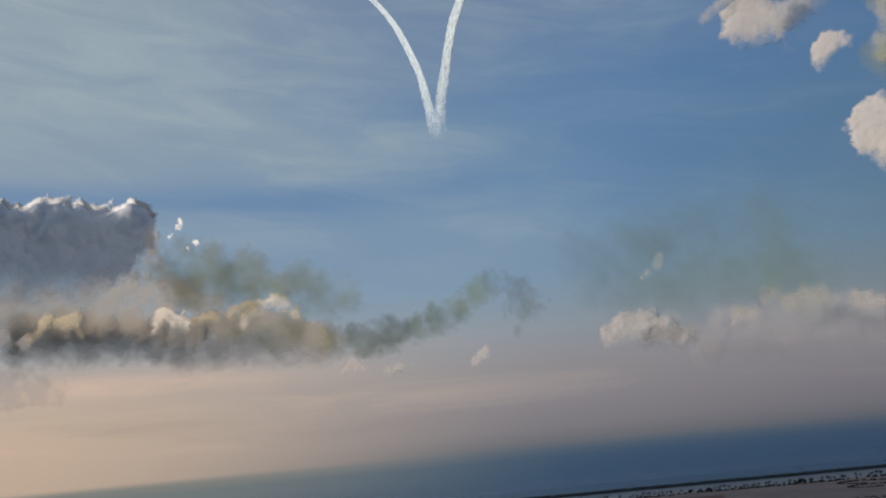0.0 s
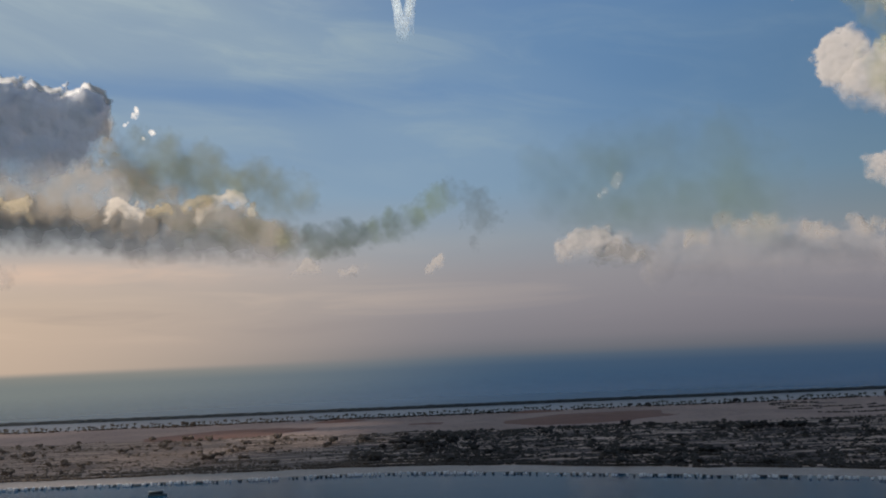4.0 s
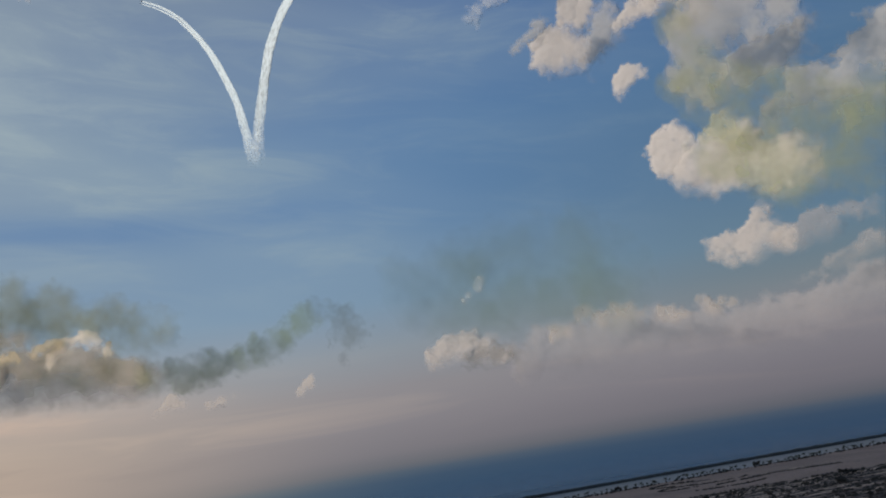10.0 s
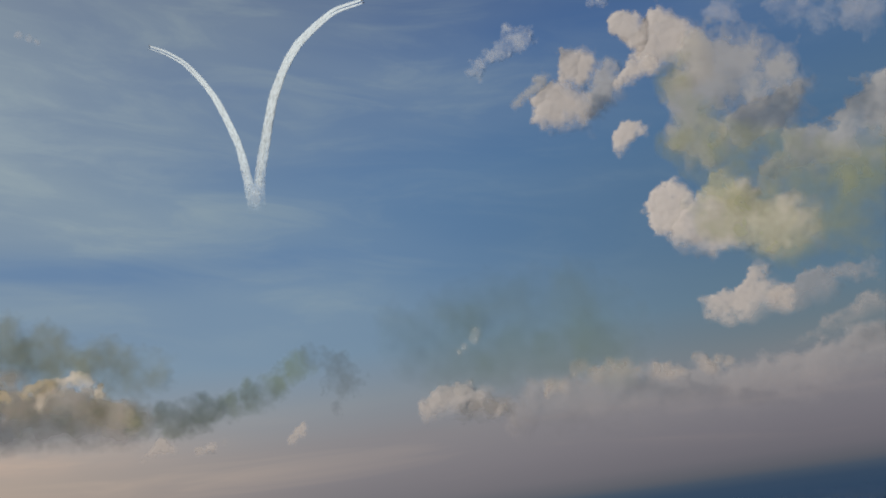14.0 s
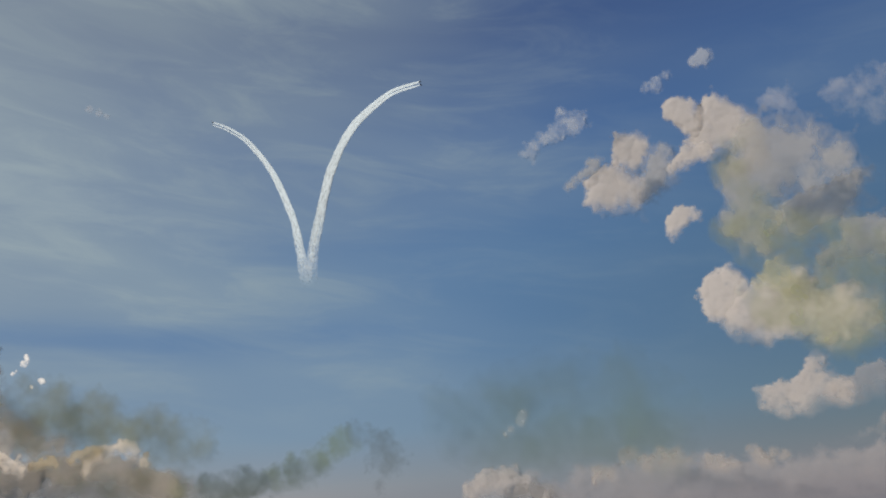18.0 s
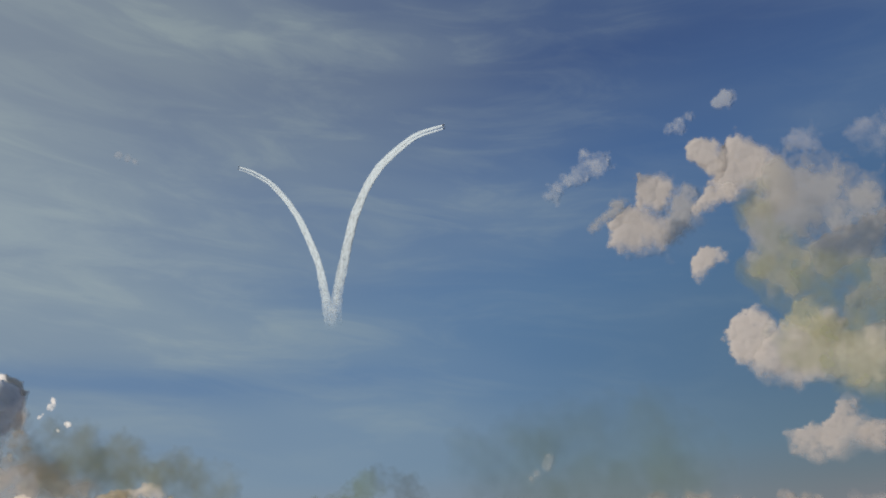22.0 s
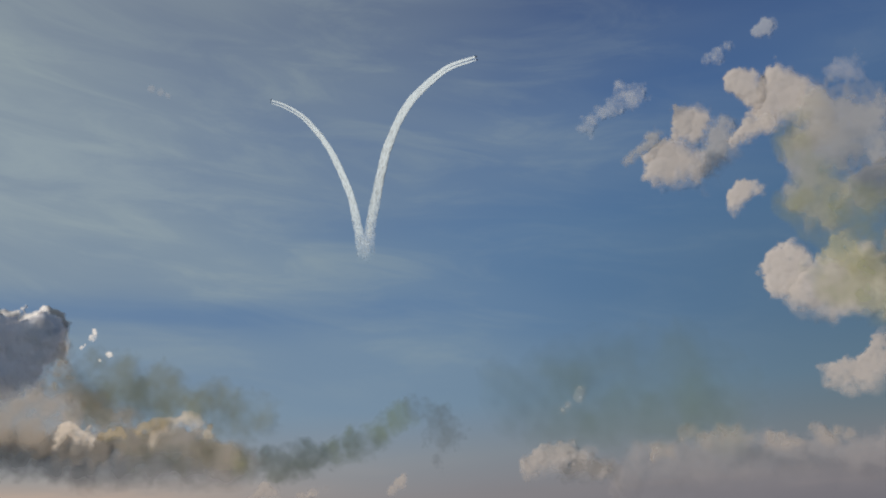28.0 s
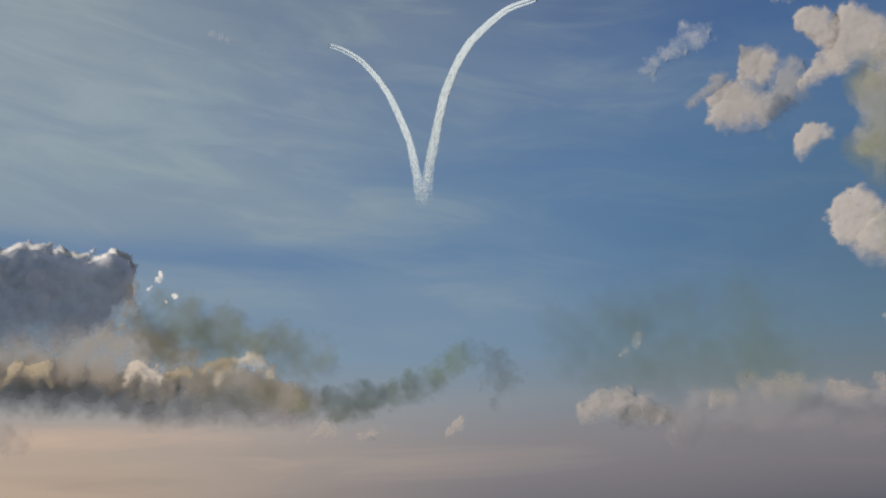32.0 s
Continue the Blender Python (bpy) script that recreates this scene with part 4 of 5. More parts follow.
vapour_body("dome", [(-10.1, 5.5, 0.64), (-10.7, 6, 0.71), (-11.3, 6.2, 0.64), (-12.1, 5.8, 1), (-13.5, 5.4, 0.99), (-14.5, 4.9, 0.99), (-11.7, 5.1, 1.21),
    (-10.2, 5, 0.71), (-13, 4.7, 1.06)],
    M_DOME, "rounded dome lit along one side", slant=0.5, seed=71, away=4440, step=0.05, lee=1.1, fray=0.3, deep=0.6, billow=0.13, melt=(0.9, 2.4, 0.05), parent=cloud)
# shade on the dome, painted as a darker layer in front of it
vapour_body("hollow", [(-12.9, 5.35, 0.75), (-13.7, 5.1, 0.8), (-12.2, 4.9, 0.65), (-14.6, 4.9, 0.7)], M_DOME_SHADE, "darker grey layer that paints the dome's shade", slant=0.1, seed=72, away=4230, step=0.05,
    crisp=1.0, lee=1.3, fray=0, deep=0.08, billow=0.12, fade=(3.8, 5.0), parent=cloud)
cloud = heap("cloud_bank", (-22, 4), 4520, "low grey-pink cloud bank with lit turrets above haze", CL)
vapour_body("body", [(-15.3, 5.1, 0.71), (-16.8, 5.4, 0.88), (-17.9, 5.7, 0.7), (-18.9, 5.4, 1.05), (-20.3, 5.4, 1.04), (-22, 5.3, 1.03), (-23.7, 5, 1.02),
    (-25.4, 5, 0.94), (-27.1, 5.2, 0.93), (-28.6, 4.9, 0.91), (-30.2, 4.7, 0.9), (-31.8, 4.8, 0.95), (-15.8, 4, 1.23), (-18.3, 4.2, 1.57),
    (-20.7, 3.9, 1.73), (-23.4, 3.6, 1.87), (-26.1, 3.5, 2), (-28.7, 3.3, 1.95), (-31.2, 3.4, 1.91), (-33.8, 3.9, 2.01), (-36.2, 4.3, 2.1)],
    M_BANK, "", fray=0, slant=0.2, seed=13, fade=(0.8, 3.6), melt=(0.5, 3.2, 0.12), away=4520, crisp=0.5, lee=0.9, billow=0.16, side=(0.4, 0.9), parent=cloud)
for k, (lobes, label) in enumerate((
        ([(-19.6, 6.7, 0.6), (-20.4, 6.3, 0.6), (-21.4, 6.6, 0.5), (-22.0, 6.3, 0.5), (-22.6, 6.6, 0.46), (-23.3, 5.9, 0.5), (-19.4, 6.0, 0.5), (-20.8, 5.8, 0.8), (-22.2, 5.7, 0.8)], "ragged cream turrets lit along one side"),
        ([(-24.2, 5.8, 0.5), (-24.8, 6.0, 0.4), (-25.6, 5.5, 0.5), (-24.9, 5.3, 0.6)], "small cream turret"),
        ([(-26.7, 6.3, 0.32), (-27.2, 5.9, 0.4), (-28.0, 6.0, 0.4), (-28.6, 5.6, 0.45), (-27.4, 5.4, 0.6)], "pair of small cream turrets"),
        ([(-17.8, 6.0, 0.5), (-18.5, 5.7, 0.5), (-17.6, 5.5, 0.5)], "low cream turret"))):
    vapour_body("turret", lobes, M_TURRET, label, slant=0.7, deep=0.25, billow=0.28, grit=0.9, seed=100 + k,
                away=4300 - 130 * k, step=0.035, crisp=0.3, lee=1.2, fray=0.2, melt=(0.5, 1.5, 0.1), parent=cloud)
# small pale clouds low in the haze
vapour_body("cloud_scrap", [(6, 5.1, 0.58), (6.6, 4.8, 0.48), (5.5, 4.8, 0.48), (7, 4.5, 0.41)], M_DOME, "small pink cloud scrap in haze", group=CL, slant=1.1, seed=48, away=4820, step=0.04, crisp=0.25, lee=1.2, fade=(3.4, 4.7))
vapour_body("cloud_scrap", [(3.4, 4.7, 0.45), (2.6, 4.9, 0.34), (4, 4.5, 0.41)], M_DOME, "tiny pink cloud scrap in haze", group=CL, slant=1.1, seed=53, away=4820, step=0.04, crisp=0.4, lee=1.2, fade=(3.4, 4.7), knit=0.3)
vapour_body("cumulus_cloud", [(-2, 4.9, 0.59), (-2.3, 5.3, 0.31), (-1.6, 4.6, 0.52)], M_DOME, "small pale turret of cloud in haze", group=CL, slant=1.1, seed=15, away=4820, step=0.04, crisp=0.25, lee=1.1, fade=(3.9, 5.3))
vapour_body("cloud_scrap", [(26.5, 5.1, 1.2), (24.8, 5, 0.92), (28.2, 5.2, 1.32), (23.6, 4.7, 0.56)], M_BANK, "small grey cloud low in peach haze", group=CL, fray=0, slant=1.1, seed=23, away=4500, crisp=0.7, lee=1.2)
vapour_body("cloud_scrap", [(26.4, 7.9, 0.54), (25.2, 7.6, 0.43)], M_TIER, "small grey cloud scrap in peach haze", group=CL, fray=0, slant=1.1, seed=24, away=4500, crisp=0.5, lee=1.2)
vapour_body("cloud_scrap", [(-13.5, 9.8, 0.35), (-13.3, 9.4, 0.35), (-12.7, 9, 0.28), (-12.3, 8.7, 0.25)], M_WISP, "faint white wisp in blue-green sky", group=CL, fray=0, seed=25, step=0.04, crisp=0.5, lee=1.3, knit=0.5)
vapour_body("cloud_scrap", [(13.8, 29.1, 0.25), (13.2, 29, 0.22), (12.7, 28.8, 0.19)], M_SHREDS, "tiny faint wisp in milky blue sky", group=CL, fray=0, slant=1.2, seed=125, step=0.035, crisp=0.6, lee=1.2, knit=0.5)
# the dark cumulus, with the light behind it
dark = [(25.7, 13.5, 1.78), (24.2, 14.3, 1.56), (23, 14.4, 1.46), (22, 13.5, 1.76), (20.2, 14, 1.11), (19.2, 14.5, 1.08), (18.9, 13.7, 1.3),
    (20.6, 12.5, 1.8), (21.4, 12.3, 1.87), (23.6, 12.4, 1.89), (25.4, 12.1, 1.85), (27.5, 13, 2.1), (29.2, 12.7, 2.35),
    (31.1, 12.3, 2.71), (21.6, 11.0, 1.4), (22.8, 10.9, 1.6), (25, 10.8, 1.7), (27.5, 10.8, 1.8)]
cloud = heap("cumulus_cloud", (22, 12), 3800, "tall dark blue-grey cumulus with a bright crest", CL)
vapour_body("body", dark,
    M_DARK, "", slant=0.0, deep=0.9, seed=17, fade=(9.2, 12.3), away=3800, rear=0.15, fray=0, parent=cloud, step=0.055, crisp=0.12, lee=0.5, side=(0.3, 1.0), billow=0.12)
# the sunlit rim is painted: a whiter copy, shifted up behind the body
vapour_body("crest", [(a - 0.09, e + 0.31, r) for a, e, r in dark], M_CREST, "bright copy behind the body that paints a sunlit rim", seed=17, slant=0.5, fade=(9.51, 9.7), melt=(0.6, 1.5, 0.0), away=4010, fray=0, parent=cloud, step=0.055, crisp=0.12, lee=0.5, side=(0.3, 1.0), billow=0.12)
vapour_body("fringe", [(18.1, 12.7, 0.39), (18.3, 12.1, 0.42), (17.6, 11.8, 0.36), (18.5, 11.3, 0.32), (17.1, 11.2, 0.39), (17.8, 12.3, 0.29)],
    M_SHRED, "torn tan fringe down its side", slant=1.0, seed=42, away=3760, fray=0, step=0.045, parent=cloud, crisp=0.5, lee=0.9, ragged=1.0, knit=0.6)
vapour_body("cloud_scrap", [(16.4, 14.6, 0.23), (16.5, 14.2, 0.27), (16.3, 14.3, 0.17)], M_CREST, "tiny bright white cloud scrap", group=CL, slant=1.3, seed=18, step=0.03, lee=0.6, ragged=1.0, knit=0.4)
vapour_body("cloud_scrap", [(15.4, 13.2, 0.2), (15.6, 13.3, 0.14)], M_CREST, "tiny bright white cloud scrap", group=CL, slant=1.3, seed=52, step=0.03, lee=0.6, ragged=1.0, knit=0.4)
for k, lobes in enumerate(([(18.1, 13.5, 0.16), (18.3, 13.4, 0.13)], [(17.1, 13.6, 0.16), (16.9, 13.8, 0.1)], [(16, 12.9, 0.13)])):
    vapour_body("cloud_scrap", lobes, M_CREST, "tiny bright white cloud scrap", group=CL, slant=1.3, seed=152 + k, step=0.03, lee=0.6, ragged=1.0, knit=0.4)
# the lower tier of golden heaps over a flat grey base
cloud = heap("cumulus_cloud", (16, 7), 4400, "warm grey lower cumulus with golden heaps and flat base", CL)
vapour_body("body", [(25.7, 7.4, 1.47), (23.7, 7.5, 1.27), (21.9, 7.3, 1.29), (20.1, 7.5, 1.32), (18.2, 7.3, 1.34), (16.3, 6.9, 1.36), (14.3, 6.7, 1.38),
    (12.3, 6.5, 1.5), (10.7, 6.3, 1.51), (9, 6.1, 1.43), (7.6, 6.8, 1.23), (9.7, 7.4, 1.19), (13, 7.7, 1.34), (15.3, 7.8, 1.05)],
    M_TIER, "", fray=0, slant=0.3, seed=20, away=4750, parent=cloud, crisp=0.9, lee=1.3, fade=(4.6, 6.4), side=(0.2, 1.0), deep=0.04, billow=0.05, ragged=0.3)
vapour_body("haze", [(26.5, 9.3, 1.32), (24.7, 9.2, 1.2), (23, 9.2, 1.23), (21.1, 9.1, 1.32), (19.3, 9, 1.28), (17.4, 9.5, 1.14), (15.4, 9.5, 0.99),
    (20.3, 10.1, 0.95),
    (25.6, 10.3, 1.0), (23.8, 10.3, 1.0), (22.0, 10.3, 1.0), (20.2, 10.4, 0.9), (18.6, 10.3, 0.9), (17.0, 10.2, 0.9),
    (19.4, 11.0, 1.0), (21.2, 11.0, 1.0), (17.8, 10.7, 0.9), (16.0, 10.1, 0.9), (14.4, 9.7, 0.9)],
    M_HAZE, "beige sunlit haze", fray=0, slant=0.7, seed=29, away=4330, parent=cloud, step=0.09, crisp=1.2, lee=1.4, ragged=0.15, deep=0.08, billow=0.05, side=(0.3, 1.0))
vapour_body("billow", [(23.6, 7.95, 1.38), (22, 8.05, 1.38), (20.4, 7.95, 1.12), (18.8, 7.95, 1.12), (17.2, 7.95, 1.25), (15.6, 7.85, 1.12), (14, 7.95, 1.12), (12.6, 8.05, 1.12), (11.2, 7.95, 1.38), (9.8, 7.35, 1.25), (8.4, 6.95, 1.12), (25.2, 7.85, 1.38)],
    M_TAN, "tan smoke-stained cloud under the heaps", slant=0.4, seed=21, away=4500, parent=cloud, step=0.06, crisp=0.7, lee=1.4, fray=0, deep=0.06, billow=0.12, melt=(1.2, 3.0, 0.12), side=(0.3, 1.0))
# heaps whose sunlit look is painted in by brighter, warmer vapour
for k, (lobes, mat, label) in enumerate((
        ([(23, 8.4, 0.67), (22.5, 8.6, 0.62), (23.3, 7.8, 0.43), (22.5, 7.8, 0.67), (24.1, 8.7, 0.42), (24.6, 7.8, 0.6)], M_GOLD, "golden sunlit heap"),
        ([(17.5, 8.5, 0.71), (17.8, 8, 0.45), (16.8, 8.2, 0.59), (16.2, 8.7, 0.43), (17.1, 7.8, 0.58), (16.6, 7.4, 0.36)], M_PUFF, "cream sunlit heap"),
        ([(15.4, 8.4, 0.43), (14.8, 8.7, 0.4), (14.4, 8.4, 0.3)], M_GOLD, "small golden heap"),
        ([(13.3, 8.8, 0.5), (12.7, 9.1, 0.5), (12.2, 9, 0.37), (13, 8.6, 0.54), (13.6, 8.5, 0.33)], M_GOLD, "tan sunlit heap"),
        ([(11.2, 8.8, 0.85), (11.7, 9, 0.61), (10.5, 8.8, 0.75), (11, 8.1, 1.15), (12.2, 8.1, 0.84), (10, 8, 0.68)], M_PUFF, "broad dome with a thin bright rim"),
        ([(9.6, 8.5, 0.31), (9.5, 8.9, 0.21)], M_PUFF, "thin bright shred"))):
    vapour_body("puff", [(a, e, r * 1.2) for a, e, r in lobes], mat, label, slant=0.9, deep=0.3, grit=0.85, billow=0.22, seed=43 + k, away=4070 + 43 * (lobes[0][0] - 17), ragged=0.8, parent=cloud, step=0.032, crisp=0.25, lee=1.3, fray=0.35, melt=(0.1, 1.2, 0.05), side=(0.6, 0.8))
# an unseen cloud, added outside the view to keep the island in shade
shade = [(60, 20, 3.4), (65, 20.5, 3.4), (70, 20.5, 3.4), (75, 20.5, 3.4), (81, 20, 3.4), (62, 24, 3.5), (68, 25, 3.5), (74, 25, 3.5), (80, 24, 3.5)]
cloud = heap("cumulus_cloud", (70, 20), 3150, "unseen dark cloud added to shade the island", CL)
vapour_body("veil", [(56, 15.6, 2.6), (60, 15.4, 2.6), (64, 15.2, 2.6), (68, 15.2, 2.6), (72, 15.2, 2.6), (76, 15.2, 2.6), (80, 15.4, 2.6)], M_CLOUD_GREY, "thin added layer that lets part of the sun through", fray=0, seed=51, away=3140, step=0.3, parent=cloud)
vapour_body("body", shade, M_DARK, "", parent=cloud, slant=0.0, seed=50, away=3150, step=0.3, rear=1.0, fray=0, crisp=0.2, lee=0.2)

# coloured smoke, drifting
vapour_body("coloured_smoke", [(18, 12.7, 0.65), (18.3, 11.8, 0.71), (17.3, 11.2, 0.82), (16.5, 10.8, 0.72), (18.6, 11.1, 0.58), (18.1, 13.5, 0.46)],
    M_MURK, "brown smoke beside the dark cloud's foot", "smoke", SM, fray=0, slant=0.9, seed=30, away=3310, step=0.07, crisp=0.8, lee=1.2, deep=0.15, knit=0.7)
vapour_body("coloured_smoke", [(17.2, 11.5, 1.15), (15.5, 10.9, 1.33), (13.8, 10.9, 1.34), (12.1, 10.5, 1.36), (10.7, 10.2, 1.02), (16.4, 10.2, 1.15), (14.5, 12.2, 1.17),
    (16.2, 12.9, 0.83), (12.5, 11.9, 1.02)],
    M_OLIVE, "brownish-green smoke haze above the lower clouds", "smoke", SM, fray=0, slant=0.9, seed=26, away=3300, step=0.09, crisp=1.1, lee=1.4, deep=0.2, knit=0.35)
vapour_body("coloured_smoke", [(15.8, 10.9, 1.18), (13.8, 10.8, 1.43), (11.7, 10.9, 1.31), (9.6, 10.6, 1.33), (7.9, 9.7, 1.47), (12.8, 9.7, 1.54), (14.9, 9.6, 1.52),
    (6.5, 9.3, 1.06), (9.5, 7.6, 1.2), (11.5, 7.4, 1.2), (8.0, 7.1, 1.0), (13.2, 7.4, 1.0)],
    M_OLIVE, "thin olive smoke over golden clouds", "smoke", SM, fray=0, slant=0.9, seed=27, away=3330, step=0.09, crisp=1.2, lee=1.4, deep=0.2, knit=0.5)
vapour_body("coloured_smoke", [(7.4, 6.7, 0.98), (5.6, 6.7, 1.2), (3.8, 6.8, 1.2), (2.4, 7, 0.99), (0.9, 7.5, 0.92), (-0.6, 8.1, 0.92), (-1.7, 8.8, 0.92),
    (-2.2, 9.6, 0.71)],
    M_GREEN, "long olive-green smoke plume rising to one side", "smoke", SM, fray=0, slant=0.9, seed=28, away=3250, step=0.07, crisp=0.9, lee=1.2, deep=0.12, knit=0.4, ragged=0.8)
vapour_body("coloured_smoke", [(-4.6, 8.8, 0.92), (-5.3, 8.1, 0.92), (-4.8, 7.5, 0.83), (-4, 7.8, 0.65), (-4.3, 6.3, 0.45), (-3.6, 9.4, 0.65), (-2.9, 9.7, 0.7)],
    M_CURL, "dark grey curl of smoke at the plume's end", "smoke", SM, fray=0, slant=0.9, seed=32, away=3240, step=0.05, crisp=0.8, lee=1.2, deep=0.12, knit=0.7, ragged=1.0)
for k, lobes in enumerate(([(-16.5, 10.7, 2.68), (-13, 10.5, 2.4), (-19.8, 10.8, 2.61), (-9.7, 9.8, 2.09), (-21.6, 8.2, 2.24), (-14.4, 8.2, 2.04), (-17.8, 8.4, 1.99)],
        [(-11.8, 8, 1.78), (-13.6, 8, 1.77), (-15.4, 8.1, 1.77), (-17.5, 7.7, 1.75), (-20.1, 8.3, 1.73), (-12.9, 10.3, 1.59)])):
    vapour_body("coloured_smoke", lobes, M_GREEN_THIN, "very thin green smoke veil in the blue", "smoke", SM, fray=0, seed=60 + k, away=3200 - 20 * k, step=0.2, crisp=1.3, lee=1.5, deep=0.05, slant=0.0, knit=0.3)


# ---------------------------------------------------------------- smoke trails and jets
FAR = 2300.0


def bend(points, count):
    """A smooth line through bearings, evenly stepped."""
    p = np.array(points, float)
    p = np.concatenate([[2 * p[0] - p[1]], p, [2 * p[-1] - p[-2]]])
    out = []
    for k in range(1, len(p) - 2):
        for f in np.linspace(0, 1, 24, endpoint=False):
            a, b, c, d = p[k - 1], p[k], p[k + 1], p[k + 2]
            out.append(0.5 * (2 * b + (c - a) * f + (2 * a - 5 * b + 4 * c - d) * f * f + (3 * b - a - 3 * c + d) * f ** 3))
    out.append(p[-2])
    out = np.array(out)
    run = np.concatenate([[0], np.cumsum(np.linalg.norm(np.diff(out, axis=0), axis=1))])
    s = np.linspace(0, run[-1], count)
    return np.stack([np.interp(s, run, out[:, 0]), np.interp(s, run, out[:, 1])], 1)


def trail(points, shift, away, seed, thick, label, drawn=0.0):
    """A rope of white smoke: old, wide and torn at its foot, fresh and narrow behind the jet. drawn: how far the jet has flown off."""
    count, sides = 900, 18
    line = bend(points, count)
    t = np.gradient(line, axis=0)
    t /= np.linalg.norm(t, axis=1)[:, None]
    side = np.stack([t[:, 1], -t[:, 0]], 1)
    s = np.linspace(0, 1, count)
    sway = (fbm(seed, (4, count), 100)[0] - 0.5) * 0.16 + (fbm(seed + 3, (4, count), 20, 2)[0] - 0.5) * 0.05
    line = line + side * (shift[0] + (shift[1] - shift[0]) * s ** 0.8 + sway * (1.0 - s) ** 0.8)[:, None]
    centre = bearing(line[:, 0], line[:, 1]) * (away + drawn * s ** 1.5)[:, None] + np.array(EYE)
    d = np.gradient(centre, axis=0)
    d /= np.linalg.norm(d, axis=1)[:, None]
    out = bearing(line[:, 0], line[:, 1])
    v = out - d * (out * d).sum(1)[:, None]
    v /= np.linalg.norm(v, axis=1)[:, None]
    u = np.cross(d, v)
    sunny = u @ np.array(SUN)                             # its section leans to face the sun
    radius = thick * (0.15 + 0.85 * (1 - s) ** 0.6) * (1 + 0.25 * np.clip(1 - s * 4, 0, 1))
    knots = bubbles(seed + 1, (sides * 5, count), 11)[::5] * 0.6 + bubbles(seed + 2, (sides * 5, count), 5)[::5] * 0.5
    knots[-1] = knots[0]
    rag = fbm(seed + 7, (sides * 6, count), 16, 4, 0.6)[::6]
    verts, dens = [], []
    for k in range(sides):
        a = 2 * math.pi * k / sides
        r = radius * (0.70 + (0.12 + 0.26 * (1 - s)) * knots[k])
        verts.append(centre + (u * math.cos(a) + v * (0.3 * math.sin(a) + 0.9 * math.cos(a) * sunny)[:, None]) * r[:, None])
        dens.append(np.clip(s * 2.6 + 0.02, 0, 1) * np.clip(0.42 + 0.58 * s ** 0.5 + (rag[k] - 0.45) * 1.8 * (1 - s) ** 0.5, 0.2, 1))
    mid = centre.mean(0)
    verts = np.concatenate(verts) - mid
    faces = []
    for k in range(sides):
        b = (k + 1) % sides
        for i in range(count - 1):
            faces.append((k * count + i, b * count + i, b * count + i + 1, k * count + i + 1))
    faces.append([k * count for k in range(sides)])
    faces.append([k * count + count - 1 for k in reversed(range(sides))])
    me = mesh_of("smoke_trail", verts.tolist(), faces, M_TRAIL)
    at = me.attributes.new("cover", "FLOAT", "POINT")
    at.data.foreach_set("value", np.concatenate(dens).astype(np.float32))
    at = me.attributes.new("bulk", "FLOAT", "POINT")
    at.data.foreach_set("value", np.full(len(verts), 0.9, np.float32))
    ob = new("smoke_trail", me)
    ob.location = mid
    tagged(ob, label, "smoke trail", "white trails of the display team")
    return centre[-1], d[-1], out[-1]


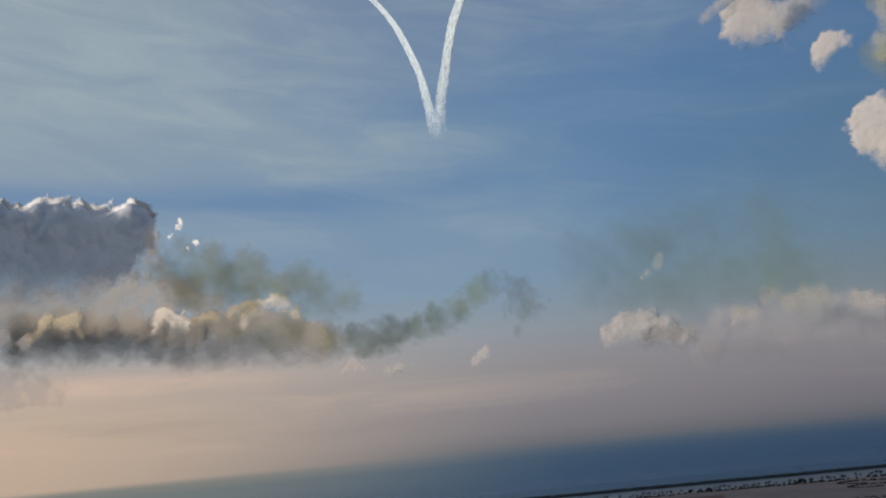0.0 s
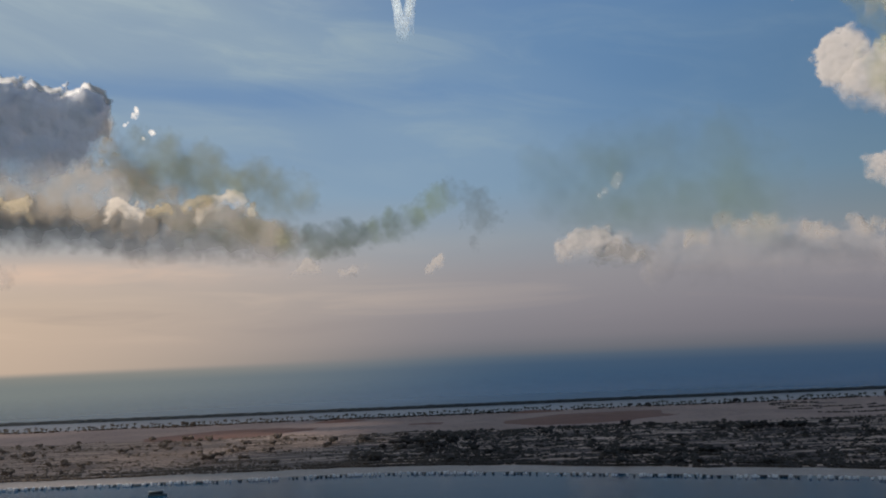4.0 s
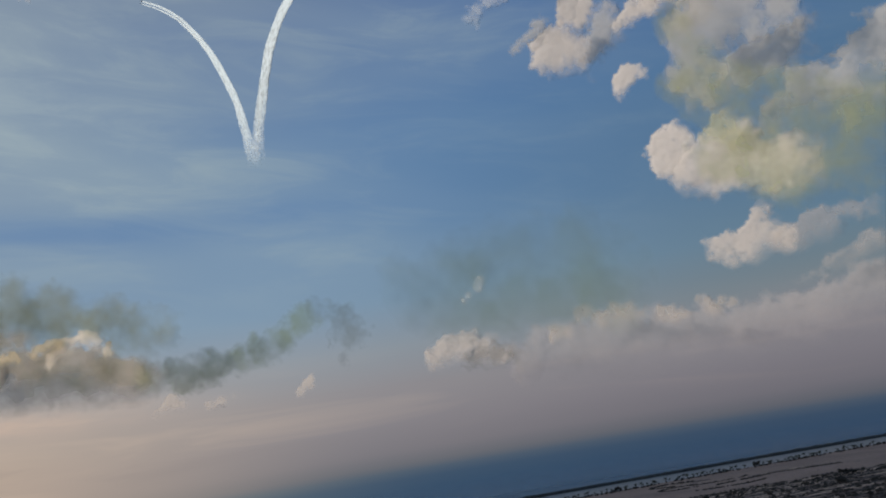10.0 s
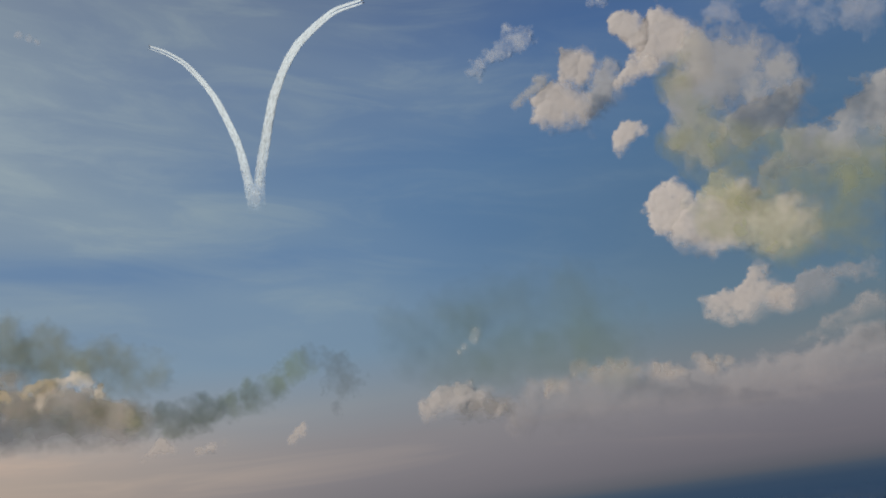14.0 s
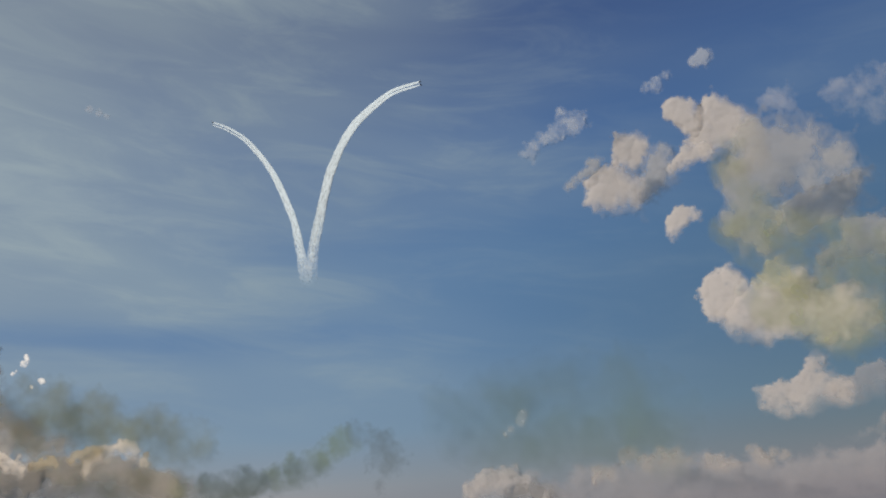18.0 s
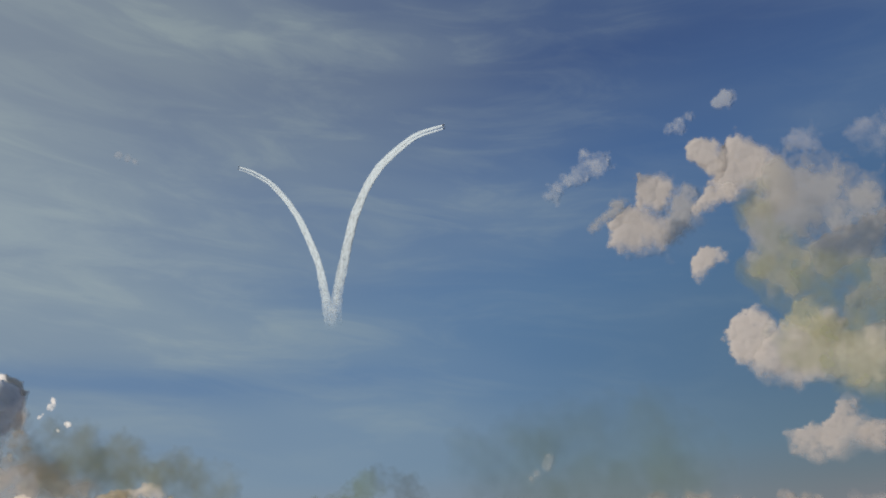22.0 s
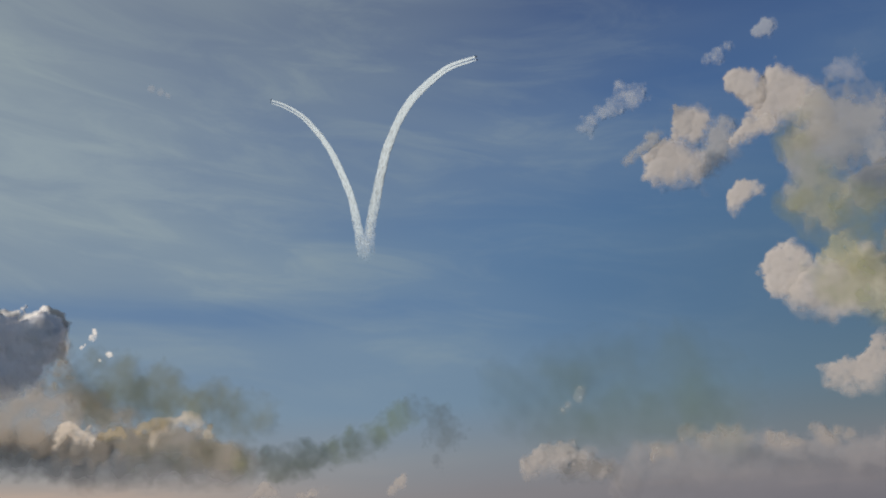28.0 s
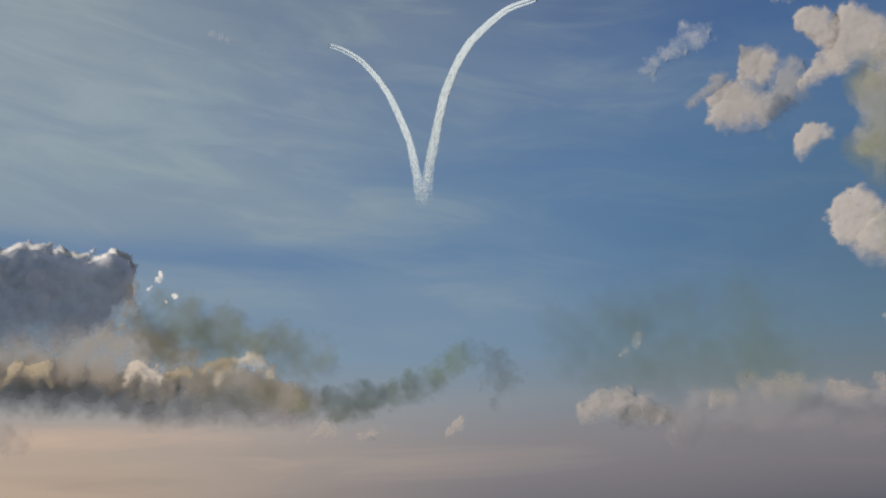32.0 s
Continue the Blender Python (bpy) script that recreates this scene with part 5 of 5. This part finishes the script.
def jet():
    base = new("jet_aircraft")
    bm = bmesh.new()
    rings = []
    for x, r in ((6.2, 0.05), (5.2, 0.35), (3.6, 0.62), (1.5, 0.78), (-2.5, 0.75), (-4.8, 0.55), (-5.6, 0.42)):
        rings.append([bm.verts.new((x, r * math.cos(a), r * 0.95 * math.sin(a))) for a in [k * math.pi / 5 for k in range(10)]])
    for a, b in zip(rings, rings[1:]):
        for k in range(10):
            bm.faces.new((a[k], b[k], b[(k + 1) % 10], a[(k + 1) % 10]))
    bm.faces.new(rings[0])
    bm.faces.new(rings[-1][::-1])
    part("fuselage", bm, M_JET, base)

    def fin(name, outline, thick, turn):
        bm = bmesh.new()
        lo = [bm.verts.new((x, y, -thick)) for x, y in outline]
        hi = [bm.verts.new((x, y, thick)) for x, y in outline]
        bm.faces.new(hi)
        bm.faces.new(lo[::-1])
        for k in range(len(lo)):
            q = (k + 1) % len(lo)
            bm.faces.new((lo[k], lo[q], hi[q], hi[k]))
        bmesh.ops.transform(bm, matrix=turn, verts=bm.verts)
        part(name, bm, M_JET, base, smooth=False)

    flip = Matrix.Diagonal((1, -1, 1, 1))
    wing = [(1.9, 0.5), (-0.9, 4.7), (-1.9, 4.7), (-2.1, 0.5)]
    tail = [(-3.9, 0.4), (-5.0, 2.1), (-5.7, 2.1), (-5.5, 0.4)]
    fin("wing", wing, 0.08, Matrix())
    fin("wing", wing, 0.08, flip)
    fin("tailplane", tail, 0.05, Matrix())
    fin("tailplane", tail, 0.05, flip)
    fin("tail_fin", [(-3.4, 0.5), (-5.0, 2.6), (-5.8, 2.6), (-5.5, 0.5)], 0.05, pose(0, 0, 0, 90))
    bm = bmesh.new()
    bmesh.ops.create_uvsphere(bm, u_segments=10, v_segments=6, radius=1.0)
    bmesh.ops.transform(bm, matrix=Matrix.Translation((3.0, 0, 0.6)) @ Matrix.Diagonal((1.5, 0.42, 0.42, 1)), verts=bm.verts)
    part("canopy", bm, M_CANOPY, base, "dark glass canopy")
    return tagged(base, "small dark jet trailing white display smoke", "jet", "jets of the display team")


def display():
    left = [(-0.2, 18.7), (0.0, 20.2), (0.2, 21.4), (0.45, 22.8), (0.95, 24.1), (1.45, 25.2), (2.05, 26.2), (2.8, 27.1), (3.65, 27.9), (4.8, 28.5), (5.8, 28.8)]
    right = [(-0.5, 18.7), (-0.6, 20.2), (-0.85, 21.6), (-1.3, 23.2), (-1.8, 24.9), (-2.2, 26.0), (-3.0, 27.5), (-4.05, 28.8), (-5.4, 29.8), (-6.9, 30.6), (-8.8, 31.0)]
    first = jet()
    made = 0
    for side, (points, shifts) in enumerate(((left, ((-0.15, -0.09), (-0.02, -0.05), (0.15, 0.09))), (right, ((-0.19, -0.11), (0.03, 0.06), (0.19, 0.11))))):
        for k, shift in enumerate(shifts):
            tip, way, out = trail(points, shift, FAR - 130 * side + 30 * k, 60 + 10 * side + k, 7.3 if side else 6.6, "white display smoke trail curving up and outward", -420.0 if side else 420.0)
            x = Vector(way)
            y = Vector(out).cross(x).normalized()
            z = x.cross(y)
            m = Matrix.Translation(Vector(tip) + x * 4) @ Matrix((x, y, z)).transposed().to_4x4() @ pose(0, 0, 0, 25 + 20 * k)
            if made:
                copy_thing(first, m)
            else:
                first.matrix_basis = m @ Matrix.Scale(0.62, 4)
            made += 1


display()
